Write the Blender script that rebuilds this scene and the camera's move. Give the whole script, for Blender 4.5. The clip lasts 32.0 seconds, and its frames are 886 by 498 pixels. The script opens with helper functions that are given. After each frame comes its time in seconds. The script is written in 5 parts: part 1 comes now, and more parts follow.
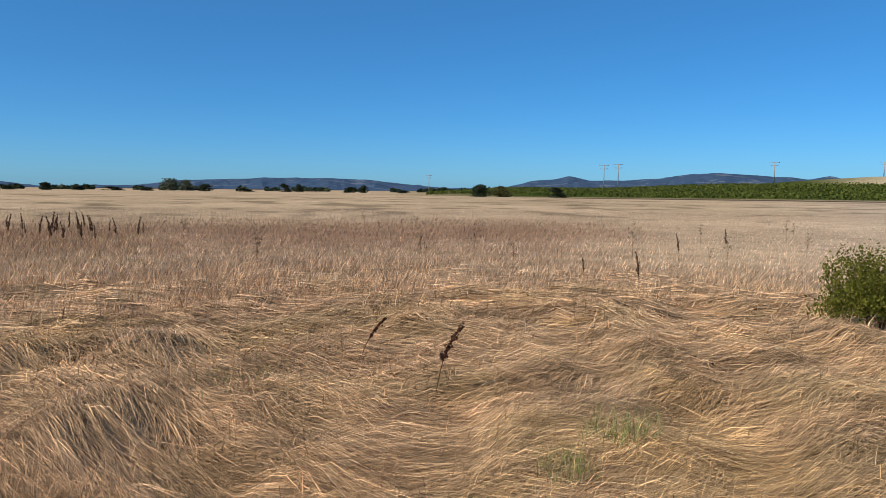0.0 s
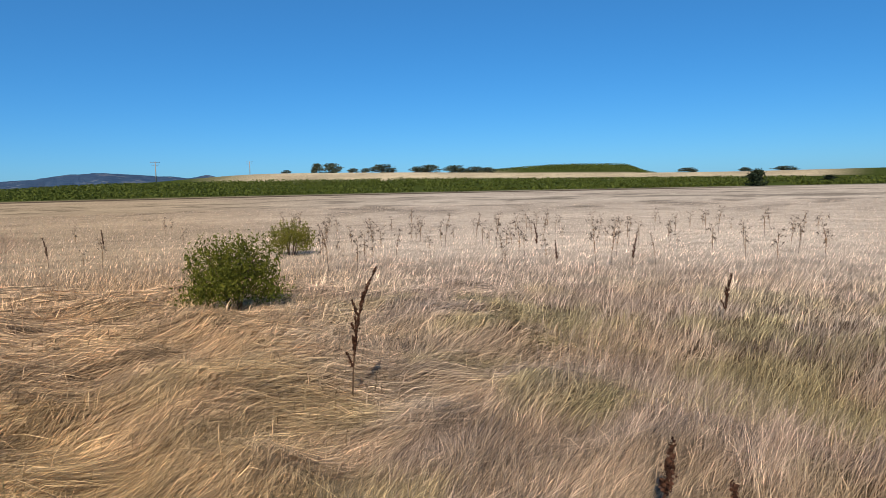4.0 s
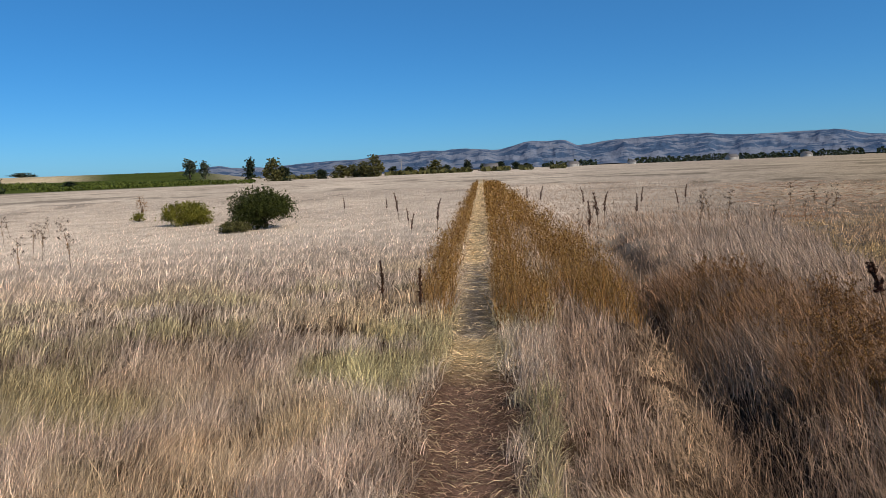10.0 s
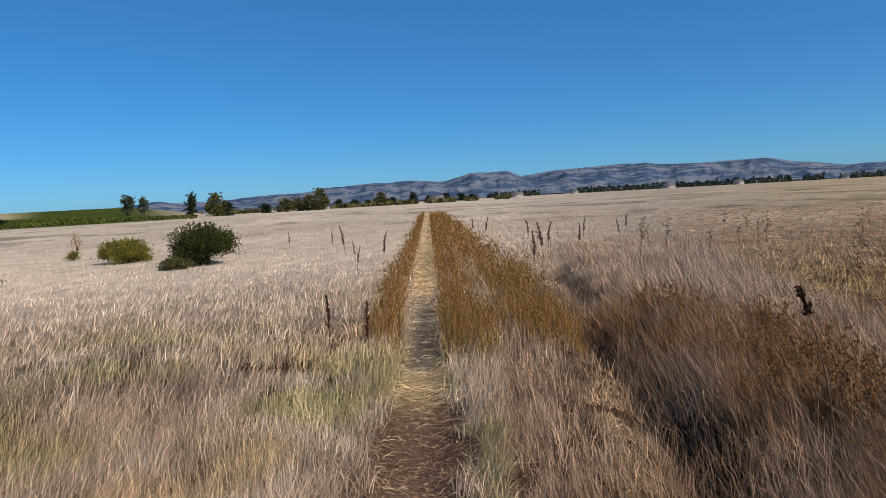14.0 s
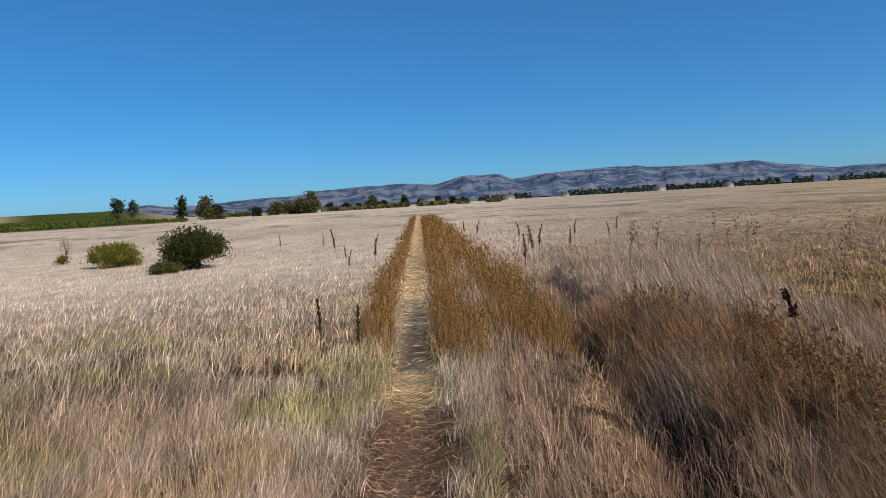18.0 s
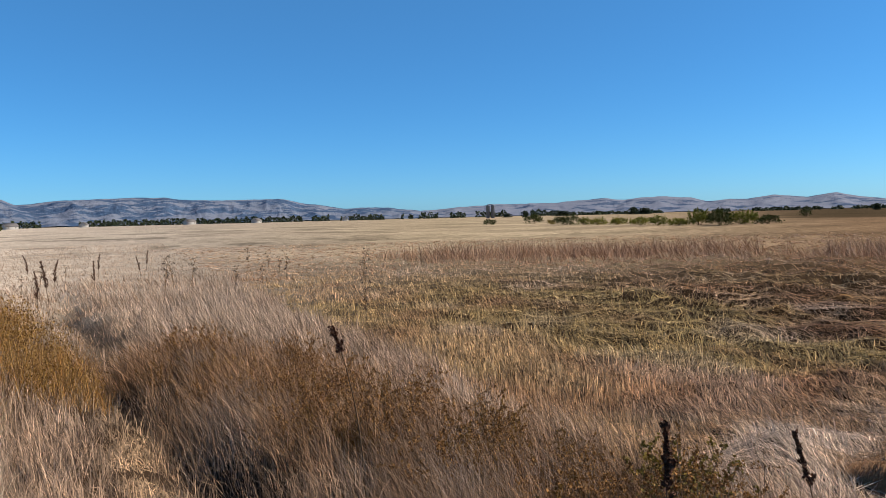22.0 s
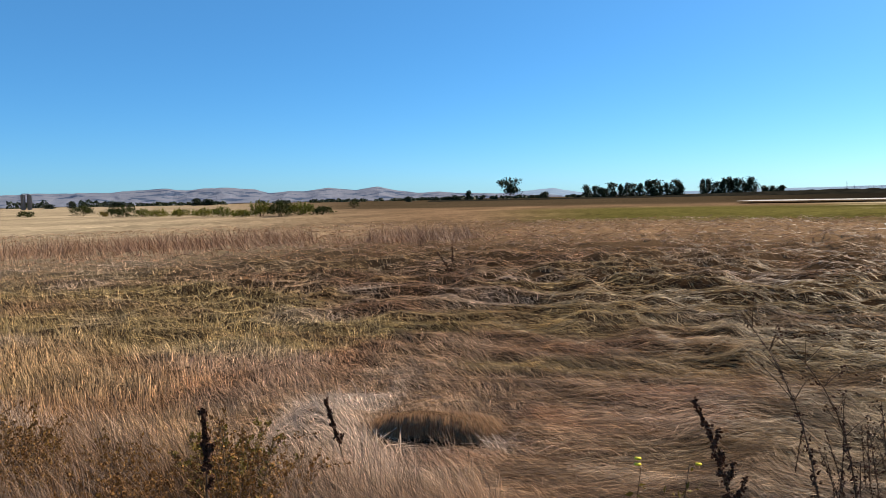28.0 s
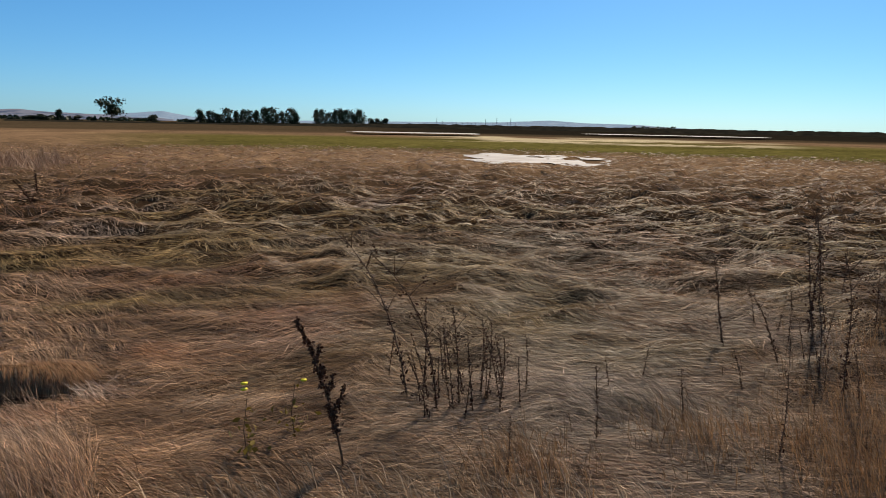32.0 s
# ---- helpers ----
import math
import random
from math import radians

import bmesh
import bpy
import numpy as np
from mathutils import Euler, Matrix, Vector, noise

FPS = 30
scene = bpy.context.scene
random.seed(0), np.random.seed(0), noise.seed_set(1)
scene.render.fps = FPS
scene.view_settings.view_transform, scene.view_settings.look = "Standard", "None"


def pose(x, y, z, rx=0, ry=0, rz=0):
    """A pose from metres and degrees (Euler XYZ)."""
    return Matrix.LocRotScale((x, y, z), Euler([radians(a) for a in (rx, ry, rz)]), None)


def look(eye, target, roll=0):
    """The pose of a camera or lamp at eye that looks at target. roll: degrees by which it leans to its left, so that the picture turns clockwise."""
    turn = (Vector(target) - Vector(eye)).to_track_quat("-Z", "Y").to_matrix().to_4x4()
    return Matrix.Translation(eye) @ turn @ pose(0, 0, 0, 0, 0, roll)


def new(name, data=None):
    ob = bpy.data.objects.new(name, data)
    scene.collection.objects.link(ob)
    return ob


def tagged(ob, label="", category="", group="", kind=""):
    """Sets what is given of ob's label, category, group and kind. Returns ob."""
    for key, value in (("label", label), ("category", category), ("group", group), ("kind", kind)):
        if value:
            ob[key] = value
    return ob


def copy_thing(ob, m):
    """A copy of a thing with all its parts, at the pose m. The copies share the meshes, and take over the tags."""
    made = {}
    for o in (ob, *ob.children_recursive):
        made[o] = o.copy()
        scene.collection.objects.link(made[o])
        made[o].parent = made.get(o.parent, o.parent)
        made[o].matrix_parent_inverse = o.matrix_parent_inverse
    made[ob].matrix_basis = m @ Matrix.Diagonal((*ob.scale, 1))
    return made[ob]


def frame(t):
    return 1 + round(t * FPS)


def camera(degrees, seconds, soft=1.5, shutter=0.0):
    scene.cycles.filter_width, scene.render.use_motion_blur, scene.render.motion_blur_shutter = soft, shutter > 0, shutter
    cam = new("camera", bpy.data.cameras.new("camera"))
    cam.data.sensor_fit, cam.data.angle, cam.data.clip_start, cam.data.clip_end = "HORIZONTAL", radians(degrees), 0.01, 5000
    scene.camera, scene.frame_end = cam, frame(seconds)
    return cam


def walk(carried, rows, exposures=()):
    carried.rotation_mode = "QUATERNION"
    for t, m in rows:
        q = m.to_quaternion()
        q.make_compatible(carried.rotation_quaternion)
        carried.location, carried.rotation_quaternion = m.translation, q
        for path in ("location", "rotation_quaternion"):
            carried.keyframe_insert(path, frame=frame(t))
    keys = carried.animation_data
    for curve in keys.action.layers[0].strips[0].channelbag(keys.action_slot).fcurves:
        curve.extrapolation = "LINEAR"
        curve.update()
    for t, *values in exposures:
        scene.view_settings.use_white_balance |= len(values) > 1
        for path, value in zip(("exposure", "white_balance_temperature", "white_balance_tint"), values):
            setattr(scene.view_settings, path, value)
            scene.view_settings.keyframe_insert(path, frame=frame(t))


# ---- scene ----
cam = camera(65.0, 32.0, soft=0.75)
PATH = [
    (0, (0.575, 0.993, 1.547), (-1.291, 0.294, 1.381), 0.6),
    (0.5, (0.47, 0.948, 1.522), (-1.457, 0.433, 1.378), 0.8),
    (1, (0.473, 0.962, 1.527), (-1.508, 0.747, 1.357), 0.5),
    (1.5, (0.45, 0.983, 1.519), (-1.543, 1.06, 1.362), 1.0),
    (2, (0.477, 1.021, 1.523), (-1.501, 1.299, 1.413), 1.4),
    (2.5, (0.506, 1.045, 1.53), (-1.438, 1.494, 1.393), 0.7),
    (4.5, (0.318, 1.382, 1.488), (-1.358, 2.459, 1.317), -1.5),
    (5, (0.313, 1.425, 1.477), (-1.19, 2.733, 1.307), -1.3),
    (5.5, (0.34, 1.384, 1.483), (-0.818, 3.006, 1.305), -0.3),
    (6, (0.366, 1.381, 1.489), (-0.437, 3.202, 1.295), -0.5),
    (6.5, (0.399, 1.363, 1.491), (-0.119, 3.284, 1.286), -0.9),
    (7, (0.405, 1.319, 1.491), (0.168, 3.294, 1.288), -1.0),
    (7.5, (0.415, 1.334, 1.473), (0.292, 3.316, 1.234), -1.2),
    (8, (0.404, 1.342, 1.47), (0.295, 3.321, 1.209), -2.4),
    (8.5, (0.415, 1.327, 1.474), (0.304, 3.307, 1.215), -0.9),
    (9, (0.443, 1.33, 1.479), (0.285, 3.31, 1.242), -1.4),
    (9.5, (0.448, 1.321, 1.479), (0.26, 3.301, 1.277), -1.7),
    (10, (0.445, 1.342, 1.465), (0.231, 3.318, 1.241), -2.4),
    (10.5, (0.449, 1.337, 1.472), (0.292, 3.319, 1.255), -2.1),
    (11, (0.456, 1.33, 1.478), (0.31, 3.311, 1.249), -2.1),
    (11.5, (0.451, 1.343, 1.468), (0.309, 3.324, 1.236), -2.4),
    (12, (0.44, 1.332, 1.474), (0.288, 3.312, 1.237), -2.2),
    (12.5, (0.442, 1.334, 1.476), (0.325, 3.319, 1.262), -2.2),
    (13, (0.433, 1.345, 1.467), (0.416, 3.336, 1.283), -2.0),
    (13.5, (0.456, 1.32, 1.477), (0.421, 3.316, 1.361), -2.5),
    (14, (0.457, 1.333, 1.475), (0.398, 3.328, 1.334), -3.2),
    (14.5, (0.453, 1.334, 1.475), (0.367, 3.327, 1.338), -3.1),
    (15, (0.45, 1.329, 1.476), (0.349, 3.321, 1.335), -3.1),
    (15.5, (0.461, 1.328, 1.472), (0.351, 3.322, 1.367), -3.3),
    (17.5, (0.457, 1.317, 1.476), (0.32, 3.311, 1.392), -2.3),
    (18, (0.465, 1.306, 1.482), (0.431, 3.301, 1.348), -3.3),
    (18.5, (0.413, 1.303, 1.473), (0.427, 3.299, 1.346), -2.6),
    (19, (0.386, 1.308, 1.479), (0.486, 3.301, 1.341), -2.0),
    (19.5, (0.398, 1.345, 1.472), (0.598, 3.33, 1.335), -1.9),
    (20, (0.45, 1.439, 1.468), (0.838, 3.399, 1.39), -1.9),
    (20.5, (0.495, 1.525, 1.469), (1.105, 3.428, 1.394), -0.6),
    (21, (0.483, 1.521, 1.497), (1.303, 3.342, 1.398), -0.8),
    (21.5, (0.397, 1.431, 1.518), (1.453, 3.127, 1.421), -1.6),
    (22, (0.417, 1.523, 1.51), (1.604, 3.13, 1.419), -1.4),
    (22.5, (0.425, 1.536, 1.523), (1.703, 3.07, 1.407), -0.7),
    (23, (0.436, 1.577, 1.522), (1.723, 3.1, 1.369), -0.7),
    (23.5, (0.414, 1.55, 1.516), (1.739, 3.044, 1.414), -0.9),
    (24, (0.412, 1.544, 1.508), (1.72, 3.053, 1.398), -1.3),
    (24.5, (0.421, 1.534, 1.518), (1.752, 3.022, 1.386), -1.8),
    (26.5, (0.435, 1.524, 1.494), (1.979, 2.791, 1.381), -2.0),
    (27, (0.428, 1.492, 1.497), (2.102, 2.575, 1.338), -1.8),
    (27.5, (0.396, 1.417, 1.521), (2.193, 2.281, 1.365), -1.3),
    (28, (0.397, 1.368, 1.521), (2.285, 2.011, 1.377), -1.2),
    (28.5, (0.364, 1.305, 1.54), (2.329, 1.659, 1.414), -1.1),
    (29, (0.417, 1.272, 1.517), (2.404, 1.46, 1.389), -1.1),
    (29.5, (0.451, 1.23, 1.506), (2.446, 1.26, 1.362), -0.4),
    (30, (0.444, 1.205, 1.511), (2.428, 1.05, 1.311), 0.2),
    (30.5, (0.45, 1.234, 1.516), (2.399, 0.831, 1.315), 0.6),
    (31, (0.465, 1.268, 1.505), (2.352, 0.654, 1.259), 1.2),
    (31.5, (0.507, 1.293, 1.485), (2.431, 0.835, 1.186), 1.3),
    (32, (0.485, 1.302, 1.491), (2.411, 0.891, 1.142), 1.1),
]
walk(cam, [(t, look(eye, target, roll)) for t, eye, target, roll in PATH], [(0, 0.37, 6500, 10), (2.5, 0.33, 6500, 10), (6, 0.22, 6500, 10), (9, 0.2, 6500, 10), (15, 0.22, 6500, 10), (18, 0.22, 6500, 10), (20, 0.36, 6500, 10), (22, 0.66, 6800, 10), (24.5, 0.78, 7000, 10), (28, 0.78, 7200, 10), (30, 0.52, 7350, 11), (32, 0.44, 7500, 12)])

# ---- sun, sky, exposure ----
SUN_AZ, SUN_EL = 125.0, 41.0          # clockwise from +y, and above the horizon
world = bpy.data.worlds.new("sky")
scene.world = world
world.use_nodes = True
wn = world.node_tree
sky = wn.nodes.new("ShaderNodeTexSky")
sky.sky_type = "NISHITA"
sky.sun_disc = False
sky.sun_elevation = radians(SUN_EL)
sky.sun_rotation = radians(SUN_AZ)
sky.air_density, sky.dust_density, sky.ozone_density = 0.7, 0.5, 3.6
wn.nodes["Background"].inputs["Strength"].default_value = 0.080
tone = wn.nodes.new("ShaderNodeHueSaturation")
tone.inputs["Saturation"].default_value = 1.14
cast = wn.nodes.new("ShaderNodeMix")
cast.data_type, cast.blend_type = "RGBA", "MULTIPLY"
cast.inputs[0].default_value = 1.0
cast.inputs[7].default_value = (0.58, 0.93, 1.20, 1)
wn.links.new(sky.outputs[0], cast.inputs[6])
even = wn.nodes.new("ShaderNodeMix")          # thin haze evens the sky out
even.data_type, even.blend_type = "RGBA", "MIX"
even.inputs[0].default_value = 0.2
even.inputs[7].default_value = (2.6, 4.7, 7.2, 1)
wn.links.new(cast.outputs[2], even.inputs[6])
wn.links.new(even.outputs[2], tone.inputs["Color"])
wn.links.new(tone.outputs[0], wn.nodes["Background"].inputs["Color"])
sun = new("sun", bpy.data.lights.new("sun", "SUN"))
sun.data.energy, sun.data.angle, sun.data.color = 4.2, radians(0.53), (1.0, 0.91, 0.77)
sd = Vector((math.sin(radians(SUN_AZ)) * math.cos(radians(SUN_EL)), math.cos(radians(SUN_AZ)) * math.cos(radians(SUN_EL)), math.sin(radians(SUN_EL))))
sun.matrix_world = look(sd * 100, (0, 0, 0))

CX, CY = 0.44, 1.33                   # where the walker stands


# ---- noise and shape of the land ----
def vnoise(x, y, seed=0):
    """Smooth value noise in 0..1 with a unit cell."""
    xi, yi = np.floor(x).astype(np.int64), np.floor(y).astype(np.int64)
    fx, fy = x - xi, y - yi
    fx, fy = fx * fx * (3 - 2 * fx), fy * fy * (3 - 2 * fy)

    def h(a, b):
        n = (a * 374761393 + b * 668265263 + seed * 1442695041) & 0x7FFFFFFF
        n = ((n ^ (n >> 13)) * 1274126177) & 0x7FFFFFFF
        return ((n ^ (n >> 16)) & 0xFFFF) / 65535.0

    return (h(xi, yi) * (1 - fx) + h(xi + 1, yi) * fx) * (1 - fy) + (h(xi, yi + 1) * (1 - fx) + h(xi + 1, yi + 1) * fx) * fy


def fbm(x, y, seed=0, octaves=3):
    out, amp, tot = 0, 1.0, 0.0
    for k in range(octaves):
        out = out + amp * vnoise(x * 2**k + 17.3 * k, y * 2**k - 9.1 * k, seed + k)
        tot += amp
        amp *= 0.5
    return out / tot


def ramp(v, a, b):
    s = np.clip((v - a) / (b - a), 0, 1)
    return s * s * (3 - 2 * s)


def bump(v, c, w):
    return np.exp(-(((v - c) / w) ** 2))


def path_x(y):
    return 0.37 - 0.048 * y


def ditch_x(y):
    """Middle line of the ditch, wandering a little."""
    return 1.68 + 0.072 * (y - 5.6) + 0.11 * np.sin(1.15 * y + 0.6) + 0.07 * np.sin(2.9 * y)


def bare_patch(x, y):
    """1 where the trail is worn down to grey soil."""
    return ramp(y + 0.5 * (fbm(x / 0.2, y / 0.5, 93) - 0.5), 7.2, 7.7) * (1 - ramp(y, 10.5, 13)) * bump(x - path_x(y), 0.01, 0.19)


HOLLOW = (4.45, 2.82)


def hollow(x, y):
    """Along and across the overhung hollow in the mats, which opens towards the trail."""
    return (x - HOLLOW[0]) * 0.325 - (y - HOLLOW[1]) * 0.945, (x - HOLLOW[0]) * 0.945 + (y - HOLLOW[1]) * 0.325


def polar(x, y):
    return np.hypot(x - CX, y - CY), np.degrees(np.arctan2(x - CX, y - CY))


def marsh(x, y):
    """1 in the low meadow east of the trail, where the grass lies flat."""
    edge = 3.2 + 0.21 * np.maximum(y - 4, 0) + 0.6 * (fbm(x / 2, y / 2, 5) - 0.5)
    return ramp(x - edge, 0, 0.7)


def west_mat(x, y):
    """1 in the flattened grass west of the trail."""
    e = 4.6 + 1.6 * (fbm(x / 2.5, y / 2.5, 31) - 0.5)
    return ramp(-x - 1.2, 0, 0.8) * (1 - ramp(y - 0.22 * -x, e - 1.2, e + 0.6)) * (1 - ramp(polar(x, y)[0] + 7 * (fbm(x / 1.7, y / 1.7, 33) - 0.5), 7, 14))


def pan(x, y):
    """1 on the dried salt pan."""
    r, az = polar(x, y)
    return bump(az, 109, 5.6) ** 1 * ramp(r, 26, 28.5) * (1 - ramp(r, 38, 41))


def land(x, y):
    """Height of the ground with its matted grass."""
    r, az = polar(x, y)
    near = 1 - ramp(r, 50, 110)
    z = 0.05 * (fbm(x / 3, y / 3, 1) - 0.5) * near
    # the trail is trodden in, with a shallow ditch beside it
    px = x - path_x(y)
    z -= 0.05 * bump(px, 0, 0.3) * (1 - ramp(y, 30, 80))
    z -= 0.22 * bump(x, ditch_x(y), 0.27) * (0.6 + 0.8 * fbm(x, y / 0.8, 65)) * ramp(y, 1.5, 3.5) * (1 - ramp(y, 14, 26))
    # waves of laid grass in the eastern meadow
    m = marsh(x, y) * near * (1 - ramp(pan(x, y), 0.15, 0.5))
    wx, wy = x + 0.8 * fbm(x / 3, y / 3, 41), y + 1.2 * fbm(x / 3, y / 3, 43)
    w = 1 - np.abs(2 * vnoise(wx / 0.62 + 0.2 * wy, wy / 0.95, 51) - 1)
    big = fbm(wx / 1.9 + 0.2 * wy, wy / 3.2, 57, 2)
    w2 = vnoise(wx / 0.26, wy / 0.45, 53)
    amp = (0.58 + 0.6 * ramp(r, 5.5, 14)) * (0.4 + 0.6 * ramp(az, 38, 60))
    z += m * amp * (0.15 * w**1.5 + 0.13 * big**2 + 0.16 * w2 - 0.14)
    z += marsh(x, y) * 0.05 * ramp(r, 25, 40) * (fbm(x / 6, y / 6, 59) - 0.5)
    # an overhung hollow in the mats
    du, dn = hollow(x, y)
    ends = np.sqrt(np.clip(1 - (du / 0.31) ** 2, 0, 1))
    z += 0.13 * ramp(dn + 0.04 * np.cos(du * 7), -0.02, 0.05) * (1 - ramp(dn, 0.25, 0.9)) * ends - 0.03 * bump(dn, -0.04, 0.05) * ends
    z += 0.14 * bump(x, 4.35, 0.3) * bump(y, 3.65, 0.3)
    # flattened grass west of the trail
    ww = vnoise((x + 0.5 * y) / 1.1, (y - 0.3 * x) / 0.55, 61) * 0.22 + vnoise(x / 0.42, y / 0.34, 63) * 0.10
    z += west_mat(x, y) * (ww - 0.02)
    # standing turf is uneven
    z += 0.05 * fbm(x / 0.5, y / 0.5, 71) * (1 - marsh(x, y)) * (1 - bump(px, 0, 0.35)) * (1 - ramp(r, 10, 30))
    # the vineyard slope and the straw-coloured bank behind it
    v = (0.55 * ramp(az, -114, -104) + 0.45 * ramp(az, -99, -88)) * (1 - 0.4 * ramp(az, -75, -38)) * (1 - ramp(az, -27, -18))
    z += v * (5.2 * ramp(r, 200, 335) + 5.4 * ramp(az, -92, -76) * ramp(r, 325, 372))
    z += 8.0 * ramp(az, -66, -52) * (1 - ramp(az, -48.5, -45.5)) * ramp(r, 385, 520) * (1 - ramp(r, 640, 900))
    z -= 0.10 * ramp(r, 40, 90) * ramp(az, 60, 75)
    return z


# ---- materials ----
def mat(name):
    m = bpy.data.materials.new(name)
    m.use_nodes = True
    nt = m.node_tree
    return m, nt, nt.nodes["Principled BSDF"]


def add(nt, kind, **vals):
    n = nt.nodes.new(kind)
    for k, v in vals.items():
        n.inputs[k.replace("_", " ")].default_value = v
    return n


def ramp_node(nt, fac, stops):
    n = nt.nodes.new("ShaderNodeValToRGB")
    while len(n.color_ramp.elements) < len(stops):
        n.color_ramp.elements.new(0.5)
    for e, (p, c) in zip(n.color_ramp.elements, stops):
        e.position, e.color = p, (*c, 1)
    nt.links.new(fac, n.inputs[0])
    return n.outputs[0]


def noise_node(nt, scale, detail=4.0, rough=0.6, stretch=None):
    pos = nt.nodes.new("ShaderNodeNewGeometry").outputs["Position"]
    if stretch:
        mp = nt.nodes.new("ShaderNodeMapping")
        mp.inputs["Scale"].default_value = stretch
        nt.links.new(pos, mp.inputs["Vector"])
        pos = mp.outputs["Vector"]
    n = add(nt, "ShaderNodeTexNoise", Scale=scale, Detail=detail, Roughness=rough)
    nt.links.new(pos, n.inputs["Vector"])
    return n.outputs["Fac"]


def mix_col(nt, fac, a, b, mode="MIX"):
    n = nt.nodes.new("ShaderNodeMix")
    n.data_type, n.blend_type = "RGBA", mode
    for sock, v in ((n.inputs[0], fac), (n.inputs[6], a), (n.inputs[7], b)):
        if isinstance(v, (int, float)):
            sock.default_value = v
        elif isinstance(v, tuple):
            sock.default_value = (*v, 1)
        else:
            nt.links.new(v, sock)
    return n.outputs[2]


def bump_to(nt, bsdf, height, strength, distance):
    b = add(nt, "ShaderNodeBump", Strength=strength, Distance=distance)
    nt.links.new(height, b.inputs["Height"])
    nt.links.new(b.outputs[0], bsdf.inputs["Normal"])


def two_tone(name, a, b, scale, rough=0.8, bump_s=0.4, bump_d=0.01, spec=0.25, stretch=None, island=0.0):
    m, nt, p = mat(name)
    col = ramp_node(nt, noise_node(nt, scale, 5, 0.65, stretch), [(0.3, a), (0.7, b)])
    if island:
        rnd = nt.nodes.new("ShaderNodeNewGeometry").outputs["Random Per Island"]
        k = add(nt, "ShaderNodeMapRange", To_Min=1 - island, To_Max=1 + island)
        nt.links.new(rnd, k.inputs[0])
        col = mix_col(nt, 1.0, col, k.outputs[0], "MULTIPLY")
    nt.links.new(col, p.inputs["Base Color"])
    p.inputs["Roughness"].default_value, p.inputs["Specular IOR Level"].default_value = rough, spec
    if bump_s:
        bump_to(nt, p, noise_node(nt, scale * 6, 3), bump_s, bump_d)
    return m


def leafy(name, a, b, through_light=0.3, rough=0.6, scale=3.0, spread=0.35):
    """Thin leaves: gloss on top, light through them, each a little different."""
    m, nt, p = mat(name)
    rnd = nt.nodes.new("ShaderNodeNewGeometry").outputs["Random Per Island"]
    col = ramp_node(nt, rnd, [(0.0, a), (1.0, b)])
    k = add(nt, "ShaderNodeMapRange", To_Min=1 - spread, To_Max=1 + spread)
    nt.links.new(noise_node(nt, scale), k.inputs[0])
    col = mix_col(nt, 1.0, col, k.outputs[0], "MULTIPLY")
    nt.links.new(col, p.inputs["Base Color"])
    p.inputs["Roughness"].default_value, p.inputs["Specular IOR Level"].default_value = rough, 0.12
    tr = nt.nodes.new("ShaderNodeBsdfTranslucent")
    nt.links.new(col, tr.inputs["Color"])
    mx = add(nt, "ShaderNodeMixShader", Fac=through_light)
    nt.links.new(p.outputs[0], mx.inputs[1])
    nt.links.new(tr.outputs[0], mx.inputs[2])
    nt.links.new(mx.outputs[0], nt.nodes["Material Output"].inputs["Surface"])
    return m


def tinted(name, through_light, rough, spec, bump_s=0.0, bump_d=0.0, ground=False):
    """Reads the plant or soil colour laid down with the geometry, painted shade included, with grain and stains over
    it.
    """
    m, nt, p = mat(name)
    at = nt.nodes.new("ShaderNodeAttribute")
    at.attribute_name = "tint"
    col = at.outputs["Color"]
    if ground:
        fine = noise_node(nt, 30, 5, 0.75, (1.0, 0.45, 1.0))
        coarse = noise_node(nt, 1.3, 6, 0.7, (1.0, 0.5, 1.0))
        far = noise_node(nt, 0.06, 6, 0.65, (1.0, 0.5, 1.0))
        for f, lo, hi in ((fine, 0.45, 1.5), (coarse, 0.55, 1.45), (far, 0.7, 1.3)):
            k = add(nt, "ShaderNodeMapRange", From_Min=0.25, From_Max=0.75, To_Min=lo, To_Max=hi)
            nt.links.new(f, k.inputs[0])
            col = mix_col(nt, 1.0, col, k.outputs[0], "MULTIPLY")
        bump_to(nt, p, fine, bump_s, bump_d)
    nt.links.new(col, p.inputs["Base Color"])
    p.inputs["Roughness"].default_value, p.inputs["Specular IOR Level"].default_value = rough, spec
    if through_light:
        tr = nt.nodes.new("ShaderNodeBsdfTranslucent")
        nt.links.new(col, tr.inputs["Color"])
        mx = add(nt, "ShaderNodeMixShader", Fac=through_light)
        nt.links.new(p.outputs[0], mx.inputs[1])
        nt.links.new(tr.outputs[0], mx.inputs[2])
        nt.links.new(mx.outputs[0], nt.nodes["Material Output"].inputs["Surface"])
    return m


M_GRASS = tinted("dry_grass_blades", 0.22, 0.5, 0.13)
M_SOIL = tinted("matted_ground", 0.0, 1.0, 0.0, 0.6, 0.03, ground=True)
M_DOCK = two_tone("dock_seed", (0.042, 0.017, 0.009), (0.105, 0.043, 0.022), 60, 0.8, 0, 0, 0.2, island=0.4)
M_STEM = two_tone("dead_stem", (0.065, 0.038, 0.022), (0.17, 0.10, 0.055), 40, 0.75, 0, 0, 0.25)
M_PALESTEM = two_tone("grey_stem", (0.075, 0.050, 0.036), (0.15, 0.105, 0.075), 40, 0.8, 0, 0, 0.2)
M_SEED = leafy("weed_seed", (0.13, 0.062, 0.022), (0.38, 0.19, 0.062), 0.15, 0.8)
